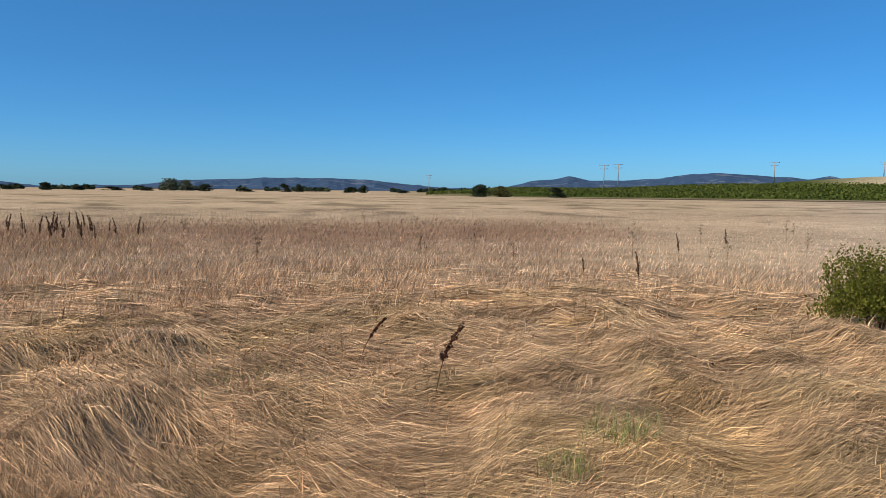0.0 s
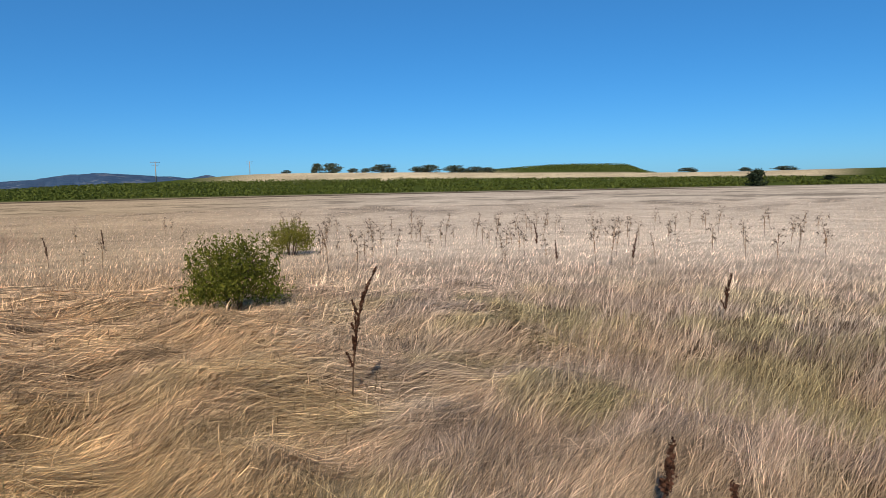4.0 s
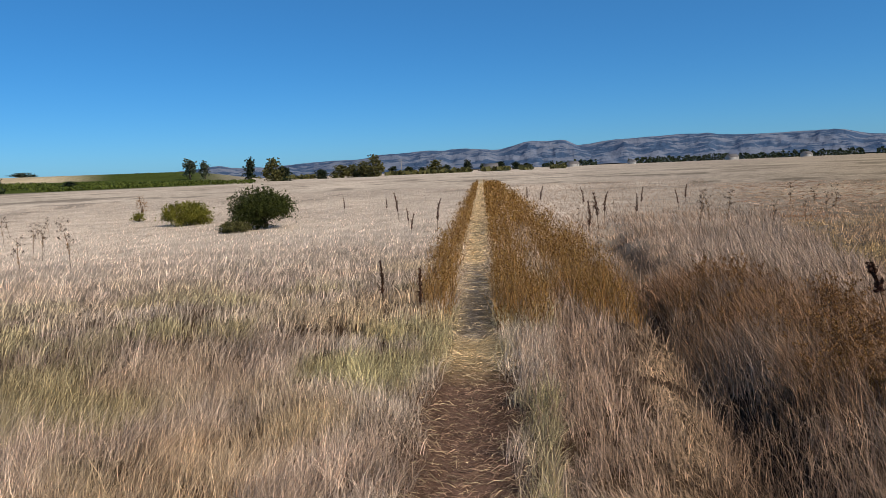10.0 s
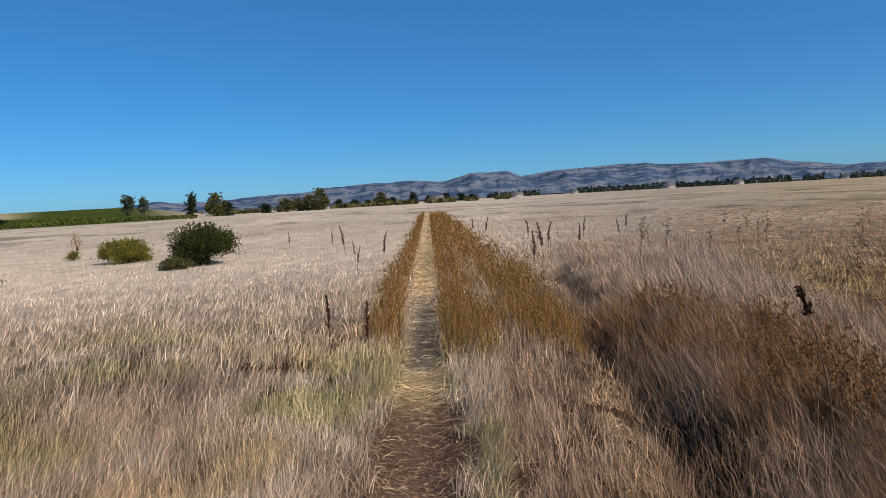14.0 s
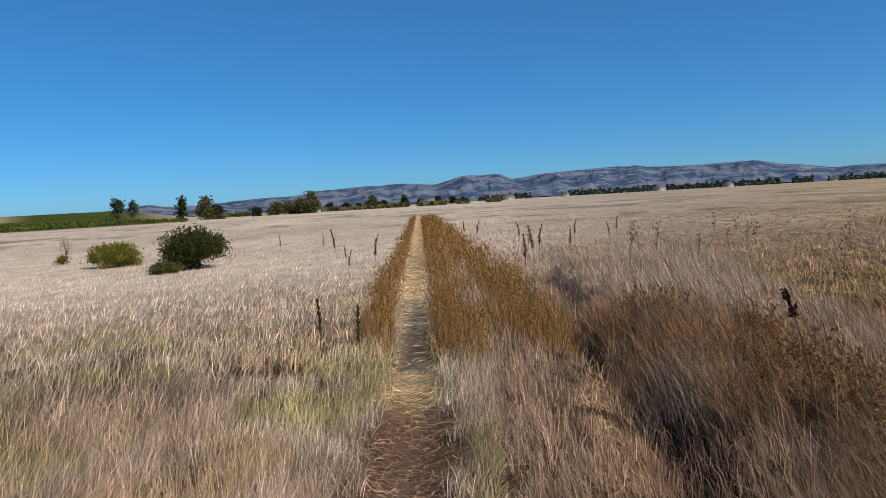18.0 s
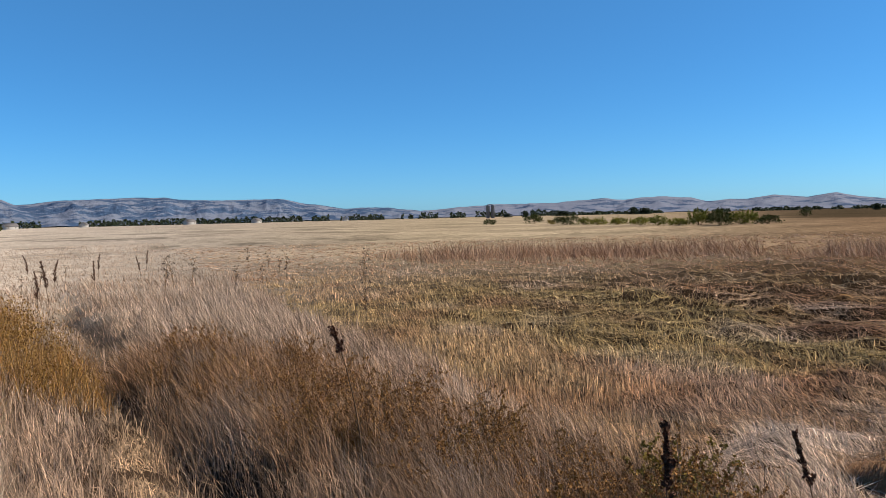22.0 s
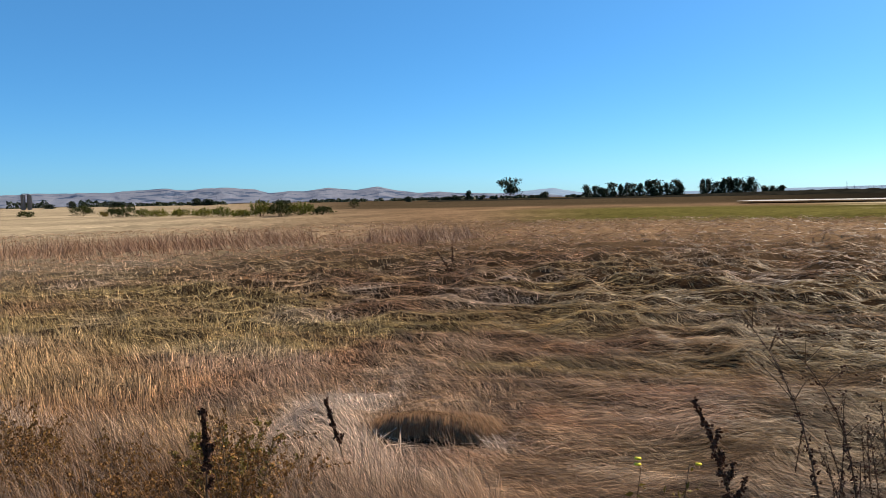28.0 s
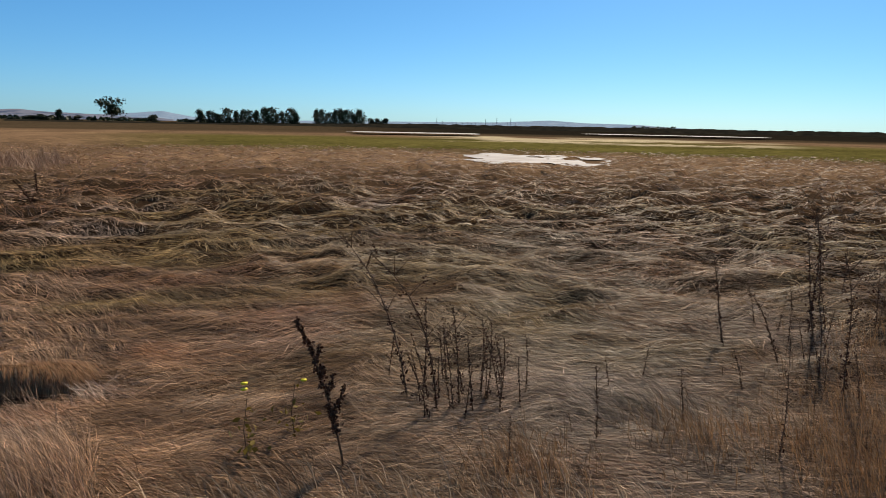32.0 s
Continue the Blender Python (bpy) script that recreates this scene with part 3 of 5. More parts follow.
def on_trail(x, y):
    w = 0.19 + 0.12 * (1 - ramp(y, 5.6, 7.0)) + 0.05 * (fbm(x / 0.4, y / 0.4, 207) - 0.5)
    return np.abs(x - path_x(y)) < w * (0.5 + 0.5 * vnoise(x / 0.2, y / 0.2, 215) + 0.5 * np.random.default_rng(5).uniform(size=len(x)))


def rust_place(x, y):
    px = x - path_x(y)
    n = 0.35 * (fbm(x / 0.5, y / 0.7, 211) - 0.5)
    u = np.random.default_rng(6).uniform(size=len(x))
    near = 7.0 + 2.0 * n + 1.4 * bump(px, 0.95, 0.25) + 0.8 * np.abs(px - 0.8) + 1.6 * u * u
    strip = (np.abs(px - 0.85 - 0.8 * n) < 0.17) & (y > 9.5) & (y < 17) & (u > 0.3)
    thick = fbm(x / 0.3, y / 0.5, 217)
    right = (px > 0.20 + 0.12 * u) & (px < 1.5 + 2.4 * n + 0.45 * u) & (y > near) & ~strip & (thick > 0.36 * u + 0.12)
    left = (px < -0.20 - 0.1 * u) & (px > -0.52 + 1.4 * n - 0.2 * u) & (y > 8.0 + 2 * n + 2.2 * u * u) & (thick > 0.40 * u + 0.12)
    return (right | left) & (y < 75)


def weed_place(x, y):
    """The belt of tall brown weeds beyond the ditch."""
    c = 2.72 - 0.03 * (y - 4)
    u = np.random.default_rng(8).uniform(size=len(x))
    return (np.abs(x - c) < 0.55 + 0.8 * (fbm(x / 0.5, y / 0.5, 213) - 0.5) + 0.34 * u) & (y > 3.0 + 0.4 * (x - 2.9)) & (y < 9.5 + 2 * (u - 0.5))


# western meadow: flattened near the trail's bend, standing farther out
g = np.random.default_rng(11)
x, y = scatter(660000, 2.25, 60, -152, 3, g)
lay = west_mat(x, y)
keep = ~on_trail(x, y) & (~rust_place(x, y) | (g.uniform(size=len(x)) < 0.10)) & (tussocks(x, y, g, 0.36) | (lay > 0.4) | (polar(x, y)[0] > 8 + 3 * g.uniform(size=len(x))))
x, y, lay = x[keep], y[keep], lay[keep]
r, az = polar(x, y)
laid = (g.uniform(size=len(x)) < lay * 0.93).astype(float)
green = 1.7 * ramp(fbm(x / 0.75, y / 0.75, 221, 2), 0.50, 0.66) * (1 - ramp(r, 7, 12)) * (0.25 + 0.75 * ramp(az, -80, -55))
gold = ramp(fbm(x / 1.1, y / 1.1, 223, 2), 0.52, 0.7) * (1 - ramp(r, 8, 15)) * (0.6 + 0.8 * bump(x - path_x(y), -0.8, 0.8))
band = bump(r, 27, 7) * ramp(-az, 92, 104) * ramp(fbm(x / 5, y / 5, 219), 0.25, 0.5)
brown = 5.5 * band + 1.3 * bump(r, 12, 4) * ramp(-az, 92, 112) * ramp(fbm(x / 1.6, y / 1.6, 218), 0.40, 0.58) + 0.4 * ramp(fbm(x / 2.2, y / 2.2, 225), 0.58, 0.72) * (1 - ramp(r, 12, 25))
warm = ramp(-az, 62, 88)
pinkish = ramp(fbm(x / 3.2, y / 1.4, 226, 2), 0.5, 0.66) * (1 - ramp(r, 10, 18))
tint = blend((0.6 + (1 - 0.5 * warm) * ramp(r, 4, 11), PINK), ((0.3 + 0.8 * warm) * (1 - ramp(r, 7, 18)) + 0.1 + 0.6 * warm * (1 - ramp(r, 14, 24)), STRAW), (0.5 * warm * (1 - ramp(r, 9, 16)), GOLD), (1.3 * green, OLIVE), (0.35 * green, GREEN), (0.9 * ramp(fbm(x / 0.3, y / 0.3, 222, 2), 0.56, 0.7) * (1 - ramp(r, 8, 14)), BROWN), (0.9 * gold, GOLD), (0.7 * pinkish, np.array([0.52, 0.34, 0.25])),
             (1.5 * brown, UMBER), (1.6 * bump(r, 23, 6) * ramp(-az, 131, 137), np.array([0.24, 0.19, 0.07])), (0.5 + 0 * r, GREY))
sh = straws(x, y, g)
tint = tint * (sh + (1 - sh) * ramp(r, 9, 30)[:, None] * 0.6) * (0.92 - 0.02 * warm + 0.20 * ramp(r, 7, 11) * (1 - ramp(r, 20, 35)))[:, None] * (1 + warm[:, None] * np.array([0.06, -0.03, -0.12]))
length = np.where(laid > 0.5, g.uniform(0.30, 0.66, len(x)), g.uniform(0.08, 0.25, len(x)) + 0.14 * np.minimum(brown, 1) + 0.30 * bump(r, 22, 5) * ramp(-az, 131, 137)) * (0.55 + 0.9 * fbm(x / 0.3, y / 0.3, 227)) * (1 - 0.55 * ramp(r, 6, 18))
lean = np.where(laid > 0.5, 0.97, np.clip(g.normal(0.58, 0.2, len(x)), 0.05, 0.96))
turn_ = np.where(laid > 0.5, wind(x, y, 0.55) + 0.15 + g.normal(0, 0.16, len(x)) * np.where(g.uniform(size=len(x)) < 0.12, 4.5, 1.2), wind(x, y, 0.5) - 0.5 + g.normal(0, 1.0, len(x)))
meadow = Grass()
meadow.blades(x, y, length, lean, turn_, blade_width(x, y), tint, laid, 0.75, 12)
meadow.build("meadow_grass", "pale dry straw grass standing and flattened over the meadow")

# grass between trail, ditch and the northern plain
g = np.random.default_rng(21)
x, y = scatter(300000, 2.2, 60, 0, 75, g)
keep = ~on_trail(x, y) & (~rust_place(x, y) | (g.uniform(size=len(x)) < 0.12)) & (marsh(x, y) < 0.5) & ~weed_place(x, y) & (y > 1.2 + 0.9 * fbm(x * 1.5, y * 1.5, 229))
keep &= tussocks(x, y, g, 0.39) | (polar(x, y)[0] > 8 + 4 * g.uniform(size=len(x)))
x, y = x[keep], y[keep]
r, az = polar(x, y)
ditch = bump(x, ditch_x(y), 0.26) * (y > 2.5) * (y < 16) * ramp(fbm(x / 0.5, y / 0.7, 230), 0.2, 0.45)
keep = g.uniform(size=len(x)) > 0.75 * ditch
x, y, r, az, ditch = (a[keep] for a in (x, y, r, az, ditch))
second = bump(x, ditch_x(y) - 0.36, 0.13) * bump(y, 6.0, 2.6)
white = ramp(fbm(x / 1.4, y / 1.4, 231), 0.46, 0.62) + 1.2 * bump(x, 3.2, 0.8) * bump(y, 10, 2.6)
# brown over the ditch carries its painted shade into the blades
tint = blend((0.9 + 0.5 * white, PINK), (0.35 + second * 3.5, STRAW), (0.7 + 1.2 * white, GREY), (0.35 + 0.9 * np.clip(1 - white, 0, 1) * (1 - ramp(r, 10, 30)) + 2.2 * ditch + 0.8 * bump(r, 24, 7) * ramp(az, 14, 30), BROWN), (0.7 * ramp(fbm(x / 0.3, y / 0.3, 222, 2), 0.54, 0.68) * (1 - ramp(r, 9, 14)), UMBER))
sh = straws(x, y, g)
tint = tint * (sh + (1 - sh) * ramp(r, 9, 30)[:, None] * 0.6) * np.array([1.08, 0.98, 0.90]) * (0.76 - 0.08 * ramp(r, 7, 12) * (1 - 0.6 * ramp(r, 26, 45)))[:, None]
trod = (1 - ramp(x - path_x(y), 0.40, 0.75)) * (1 - ramp(y, 5.5, 7.5))
laid = (g.uniform(size=len(x)) < 0.16 + 0.7 * second + 0.6 * trod).astype(float)
length = (g.uniform(0.08, 0.27, len(x)) + 0.14 * ramp(x, 2.3, 3.2) * (1 - ramp(r, 14, 24))) * (0.55 + 0.9 * fbm(x / 0.3, y / 0.3, 233)) * (1 - 0.55 * ramp(r, 10, 28)) * (1 + 0.5 * bump(x, 3.2, 0.8) * bump(y, 10, 2.6))
length = length * (1 - 0.4 * bump(x - path_x(y), 0.5, 0.3) * (y < 5)) * (1 - 0.35 * second)
lean = np.where(laid > 0.5, 0.97, np.clip(g.normal(0.55, 0.2, len(x)), 0.03, 0.95))
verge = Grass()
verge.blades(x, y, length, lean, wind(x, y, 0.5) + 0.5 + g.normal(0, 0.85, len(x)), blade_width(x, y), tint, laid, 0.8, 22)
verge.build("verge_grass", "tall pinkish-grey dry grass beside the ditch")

# eastern meadow: laid in waves
g = np.random.default_rng(31)
x, y = scatter(640000, 2.25, 44, 14, 150, g)
m = marsh(x, y)
du, dn = hollow(x, y)
pit = (np.abs(du) < 0.29) & (dn > -0.18) & (dn < 0.06)
keep = ((m > 0.35) | ((polar(x, y)[1] > 68) & (x > 1.2))) & ~weed_place(x, y) & (pan(x, y) < 0.35) & ~pit
x, y, du, dn = x[keep], y[keep], du[keep], dn[keep]
r, az = polar(x, y)
mound = vnoise(x / 0.9, y / 1.3, 239)
mound2 = vnoise(x / 0.7 + 7, y / 1.1, 237)
green = (1 + 0.8 * bump(az, 55, 22)) * ramp(0.65 * fbm(x / 2.4, y / 2.4, 241, 2) + 0.35 * mound, 0.44, 0.62) * (1 - ramp(r, 11, 20)) * ramp(r, 3.4, 5.0)
gold = 2.6 * bump(r, 9, 5.5) * bump(az, 34, 19) + 0.5 * ramp(fbm(x / 3, y / 3, 243), 0.55, 0.7)
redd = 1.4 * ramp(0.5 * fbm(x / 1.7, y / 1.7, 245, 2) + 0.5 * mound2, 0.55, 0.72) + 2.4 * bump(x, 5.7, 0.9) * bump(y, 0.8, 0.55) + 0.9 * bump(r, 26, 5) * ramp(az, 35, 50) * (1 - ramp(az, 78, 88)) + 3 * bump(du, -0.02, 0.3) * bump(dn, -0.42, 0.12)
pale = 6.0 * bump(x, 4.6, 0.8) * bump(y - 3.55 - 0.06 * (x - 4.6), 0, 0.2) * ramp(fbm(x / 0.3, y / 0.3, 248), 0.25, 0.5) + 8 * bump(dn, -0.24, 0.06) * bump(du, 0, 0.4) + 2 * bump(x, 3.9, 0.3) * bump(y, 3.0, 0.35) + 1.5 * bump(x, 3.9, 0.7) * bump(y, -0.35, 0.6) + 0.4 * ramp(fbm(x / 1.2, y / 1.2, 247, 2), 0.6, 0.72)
tint = blend((0.8 + 0 * r, STRAW * 0.85), (0.4 + 0 * r, GREY), (0.6 * gold, np.array([0.54, 0.40, 0.19])), (1.0 * green, OLIVE), (0.4 * green, GREEN), (1.2 * redd, np.array([0.34, 0.165, 0.085])), (2.2 * pale, np.array([0.72, 0.65, 0.57])), (0.35 + 0.6 * ramp(az, 60, 95) + 0.7 * ramp(r, 12, 20) * ramp(az, 35, 65), BROWN))
sh = straws(x, y, g, 0.62, 1.5)
# backlit darkness is put into the tint, growing towards the sun's bearing
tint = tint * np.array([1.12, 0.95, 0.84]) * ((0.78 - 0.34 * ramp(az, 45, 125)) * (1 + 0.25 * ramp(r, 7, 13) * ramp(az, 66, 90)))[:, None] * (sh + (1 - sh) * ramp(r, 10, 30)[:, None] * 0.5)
tuft = bump(r, 24.5, 2.6) * ramp(az, 27, 34) * (1 - ramp(az, 72, 76)) * ramp(fbm(x / 3, y / 3, 249), 0.25, 0.42)
tint = tint * (1 - 0.85 * tuft[:, None]) + np.array([0.24, 0.125, 0.072]) * 0.85 * tuft[:, None] * shade_of(len(x), g, 0.4, 1.4)
upright = np.maximum(0.85 * bump(az, 30, 22) * (1 - ramp(r, 14, 26)), tuft)
laid = (g.uniform(size=len(x)) > upright).astype(float)
length = np.where(laid > 0.5, g.uniform(0.14, 0.42, len(x)) * (1 - 0.4 * ramp(r, 6, 10)), g.uniform(0.08, 0.22, len(x)) + 0.72 * tuft)
lean = np.where(laid > 0.5, 0.97, np.clip(g.normal(0.66, 0.2, len(x)), 0.05, 0.95))
turn_ = wind(x, y, 0.55) - 0.35 + g.normal(0, 0.2, len(x)) * (1 + ramp(r, 6, 10)) * np.where(g.uniform(size=len(x)) < 0.12, 4.5, 1.2)
lip = (np.abs(du) < 0.34) & (dn > -0.32) & (dn < 0.06)
turn_, length = np.where(lip, -1.24 + g.normal(0, 0.25, len(x)), turn_), np.where(lip, 0.35 * length, length)
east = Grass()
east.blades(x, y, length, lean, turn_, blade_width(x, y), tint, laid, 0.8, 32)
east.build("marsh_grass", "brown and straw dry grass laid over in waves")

# rust-coloured low plants along the trail: wiry stems and small curled leaves
g = np.random.default_rng(41)
x, y = scatter(90000, 5.5, 80, -14, 20, g)
keep = rust_place(x, y)
x, y = x[keep], y[keep]
r, az = polar(x, y)
tint = blend((1.0 + 0 * r, RUST), (1.4 * g.uniform(size=len(x)) ** 2, np.array([0.50, 0.33, 0.13])), (0.5 * g.uniform(size=len(x)), BROWN))
tint = tint * shade_of(len(x), g, 0.3, 1.5)
rust = Grass()
hgt = g.uniform(0.10, 0.46, len(x)) * (0.45 + 1.1 * fbm(x / 0.35, y / 0.35, 251))
rust.blades(x, y, hgt, g.uniform(0.1, 0.8, len(x)), g.uniform(0, 6.28, len(x)), blade_width(x, y, 0.0035), tint, np.zeros(len(x)), 0.5, 42)
rust.build("rust_weed_stems", "rust-brown dried wiry weed stems lining the footpath", "weeds")
x, y = scatter(240000, 5.5, 70, -14, 20, g)
keep = rust_place(x, y) & (fbm(x / 0.22, y / 0.3, 254, 2) > 0.36)
x, y = x[keep], y[keep]
z = land(x, y) + g.uniform(0.02, 0.40, len(x)) * (0.25 + 1.3 * fbm(x / 0.3, y / 0.3, 253))
rl = leaves("rust_weed_leaves", np.stack([x, y, z], -1), np.maximum(0.018, 0.0024 * polar(x, y)[0]), M_RUSTLEAF, g, long=1.5)
tagged(new("rust_weed_leaves", rl), "small curled rust-orange dried leaves on low weeds", "weeds", kind="stuff")

# trodden straw on the trail
g = np.random.default_rng(51)
n = 62000
y = 1.8 * (70 / 1.8) ** (g.uniform(0, 1, n) ** 1.25) + 0.2
x = path_x(y) + g.normal(0, 0.15 + 0.13 * (1 - ramp(y, 5.6, 6.8)), n)
dark = bare_patch(x, y)
soil_ = 1 - ramp(y + 0.5 * (fbm(x / 0.3, y / 0.4, 259) - 0.5), 6.0, 6.6)
keep = (g.uniform(size=n) > 0.95 * dark) & (g.uniform(size=n) > 0.45 * soil_)
x, y, dark, soil_ = x[keep], y[keep], dark[keep], soil_[keep]
pick = g.uniform(size=len(x))
tint = blend((1.0 + 0 * x, np.array([0.62, 0.46, 0.26])), (5.0 * soil_ * (pick > 0.22), np.array([0.26, 0.145, 0.10])), (4 * dark * (pick > 0.3), np.array([0.20, 0.18, 0.18]))) * straws(x, y, g, 0.55)
litter = Grass()
litter.blades(x, y, g.uniform(0.03, 0.16, len(x)) + 0.05 * ramp(y, 6, 7), np.full(len(x), 0.98), g.normal(0, 0.6, len(x)) + np.pi * (g.uniform(size=len(x)) > 0.5), blade_width(x, y, 0.0036), tint, np.ones(len(x)), 0.2, 52)
litter.build("trail_straw", "flattened yellow straw trodden over the footpath", "straw")

# tall brown stems of the weed belt
g = np.random.default_rng(61)
x, y = g.uniform(1.6, 3.9, 90000), g.uniform(2.0, 10.6, 90000)
keep = weed_place(x, y) & tussocks(x, y, g, 0.36, 0.3)
x, y = x[keep], y[keep]
tint = blend((0.8 + 0 * x, BROWN), (1.9 * ramp(fbm(x / 0.6, y / 0.6, 261), 0.32, 0.55), np.array([0.33, 0.16, 0.06])), (0.35 * (fbm(x / 0.5, y / 0.5, 265) > 0.52) + 0.08, PINK), (0.2 + 0 * x, GREY)) * straws(x, y, g, 0.62) * 0.78
belt = Grass()
belt.blades(x, y, g.uniform(0.16, 0.56, len(x)) * (0.55 + 0.8 * fbm(x / 0.5, y / 0.5, 263)), np.clip(g.normal(0.55, 0.22, len(x)), 0.05, 0.96), wind(x, y, 0.5) + 0.5 + g.normal(0, 0.8, len(x)), blade_width(x, y, 0.0022), tint, np.zeros(len(x)), 0.7, 62)
belt.build("weed_belt_stems", "dense brown dried stems in a belt beside the ditch", "weeds")

# domed brown fringe of dead grass hanging over the hollow
g = np.random.default_rng(71)
n = 22000
du, dn = g.uniform(-0.30, 0.30, n), 0.03 + np.abs(g.normal(0, 0.13, n))
x, y = HOLLOW[0] + 0.325 * du + 0.945 * dn, HOLLOW[1] - 0.945 * du + 0.325 * dn
tint = blend((0.9 + 0 * x, np.array([0.30, 0.15, 0.075])), (0.7 * g.uniform(size=n) ** 2, STRAW * 0.8)) * shade_of(n, g, 0.4, 1.5)
reach, turn_ = dn + g.uniform(0.0, 0.09, n), g.normal(0, 0.35, n)
hx, hy = -0.945 - 0.325 * turn_, -0.325 + 0.945 * turn_
top = land(x, y)
w = np.stack([0.33 + 0 * x, -0.94 + 0 * x, 0 * x], -1) * 0.0016
root = np.stack([x, y, top - 0.01], -1)
over = np.stack([x + 0.7 * reach * hx, y + 0.7 * reach * hy, top + g.uniform(0.0, 0.035, n)], -1)
tip = np.stack([x + reach * hx, y + reach * hy, top - g.uniform(0.02, 0.14, n)], -1)
fringe = Grass()
fringe.add(np.stack([root - w, root + w, over + w, over - w, tip], 1), tint)
fringe.build("hollow_fringe", "brown dead grass hanging over a hollow in the mats")

# brown tufts standing at the near edge of the laid grass
g = np.random.default_rng(81)
px_, py_ = [], []
for tx, ty, n, w in ((3.25, -0.55, 540, 0.16), (3.05, -1.05, 660, 0.2), (2.75, -1.5, 780, 0.25), (3.3, -1.7, 780, 0.3), (2.6, -1.0, 700, 0.16), (3.7, -2.3, 900, 0.35), (2.7, -2.2, 900, 0.3), (3.1, 0.35, 500, 0.14), (4.3, -3.0, 720, 0.35), (3.1, -2.9, 780, 0.35)):
    px_.append(g.normal(tx, w, n)), py_.append(g.normal(ty, w, n))
x, y = np.concatenate(px_), np.concatenate(py_)
n = len(x)
tint = blend((0.7 + 0 * x, BROWN), (0.7 * g.uniform(size=n), np.array([0.42, 0.20, 0.07])), (0.4 * g.uniform(size=n), STRAW)) * shade_of(n, g, 0.35, 1.3)
tufts = Grass()
tufts.blades(x, y, g.uniform(0.08, 0.28, n), np.clip(g.normal(0.5, 0.2, n), 0.03, 0.95), wind(x, y, 0.5) + g.normal(0, 0.9, n), np.full(n, 0.003), tint, np.zeros(n), 0.7, 82)
tufts.build("brown_tufts", "rusty brown dry grass tufts standing at the mat's edge")

# short trodden grass round the standing place and on down the footpath
g = np.random.default_rng(91)
r1, a1 = 2.75 * np.sqrt(g.uniform(0, 1, 42000)), g.uniform(0, 2 * np.pi, 42000)
x1, y1 = CX + r1 * np.sin(a1), CY + r1 * np.cos(a1)
x2, y2 = scatter(48000, 1.9, 45, 147, 211, g)
x, y = np.concatenate([x1, x2]), np.concatenate([y1, y2])
r, az = polar(x, y)
n = len(x)
tint = blend((0.6 + 0 * x, STRAW), (0.5 + 0 * x, GREY), (0.6 + 1.2 * bump(x - path_x(y), 0, 0.4), BROWN)) * straws(x, y, g)
laid = (g.uniform(size=n) < np.where((r < 2.0) | (np.abs(x - path_x(y)) < 0.5), 1.0, 0.5)).astype(float)
lean = np.where(laid > 0.5, 0.97, np.clip(g.normal(0.65, 0.2, n), 0.05, 0.95))
trod = Grass()
trod.blades(x, y, g.uniform(0.10, 0.30, n), lean, wind(x, y, 0.6) + g.normal(0, 0.7, n), blade_width(x, y, 0.003), tint, laid, 0.7, 92)
trod.build("trodden_grass", "short trodden straw and brown grass by the footpath")


# ---- salt pan, ponds, levee ----
def sheet(name, label, category, az0, az1, r0, r1, material, ragged, lift, seed, cut=0.42, na=120, nr=40):
    """A flat patch with an uneven shore, laid over the marsh."""
    A, R = np.meshgrid(np.linspace(az0, az1, na), np.linspace(r0, r1, nr), indexing="ij")
    u, v = np.linspace(-1, 1, na)[:, None] + 0 * R, np.linspace(-1, 1, nr)[None] + 0 * A
    x, y = CX + R * np.sin(np.radians(A)), CY + R * np.cos(np.radians(A))
    f = 1 - np.maximum(np.abs(u), np.abs(v)) ** 3 + ragged * (fbm(u * 4, v * 3, seed, 3) - 0.5)
    ok = f > cut
    ok = ok[:-1, :-1] & ok[1:, :-1] & ok[1:, 1:] & ok[:-1, 1:]
    z = np.full(x.shape, lift) + 0.012 * fbm(x * 1.5, y * 1.5, seed + 1)
    i, j = np.nonzero(ok)
    k = i * nr + j
    q = np.stack([k, k + 1, k + nr + 1, k + nr], -1)
    top = np.stack([x, y, z], -1).reshape(-1, 3)
    ob = new(name, quads(name, top, q, material, smooth=True))
    return tagged(ob, label, category, kind="structure")


sheet("salt_pan", "dried white salt-crusted pan in the marsh", "salt pan", 102.5, 115.5, 27.0, 39.5, M_SALT, 2.3, 0.035, 301, na=220, nr=90)
sheet("pond_far", "distant pale water strip in the marsh", "pond", 93, 106, 108, 128, M_SALT, 0.9, 0.25, 303)
sheet("pond_south", "distant pale water strip by the levee", "pond", 112, 128, 150, 172, M_SALT, 0.7, 0.3, 305)

A = np.linspace(70, 152, 420)
prof = [(-14, -0.3), (-5, 1.3), (-2, 1.75), (3, 1.7), (14, -0.3)]
rows = []
for off, hgt in prof:
    d = 395 + off + 14 * (fbm(A / 9, 0 * A, 311) - 0.5)
    lift = np.where(hgt > 0, hgt * (0.35 + 0.85 * ramp(A, 86, 100)) * (0.8 + 0.5 * fbm(A * 2.5, 0 * A + off, 313, 4)), hgt)
    rows.append(np.stack([CX + d * np.sin(np.radians(A)), CY + d * np.cos(np.radians(A)), lift], -1))
v = np.concatenate(rows)
i, jj = np.arange(4)[:, None] * 420, np.arange(419)[None]
tagged(new("levee", quads("levee", v, np.stack([i + jj, i + jj + 1, i + 421 + jj, i + 420 + jj], -1).reshape(-1, 4), M_LEVEE, smooth=True)), "low dark scrub-covered levee across the marsh", "levee", kind="structure")


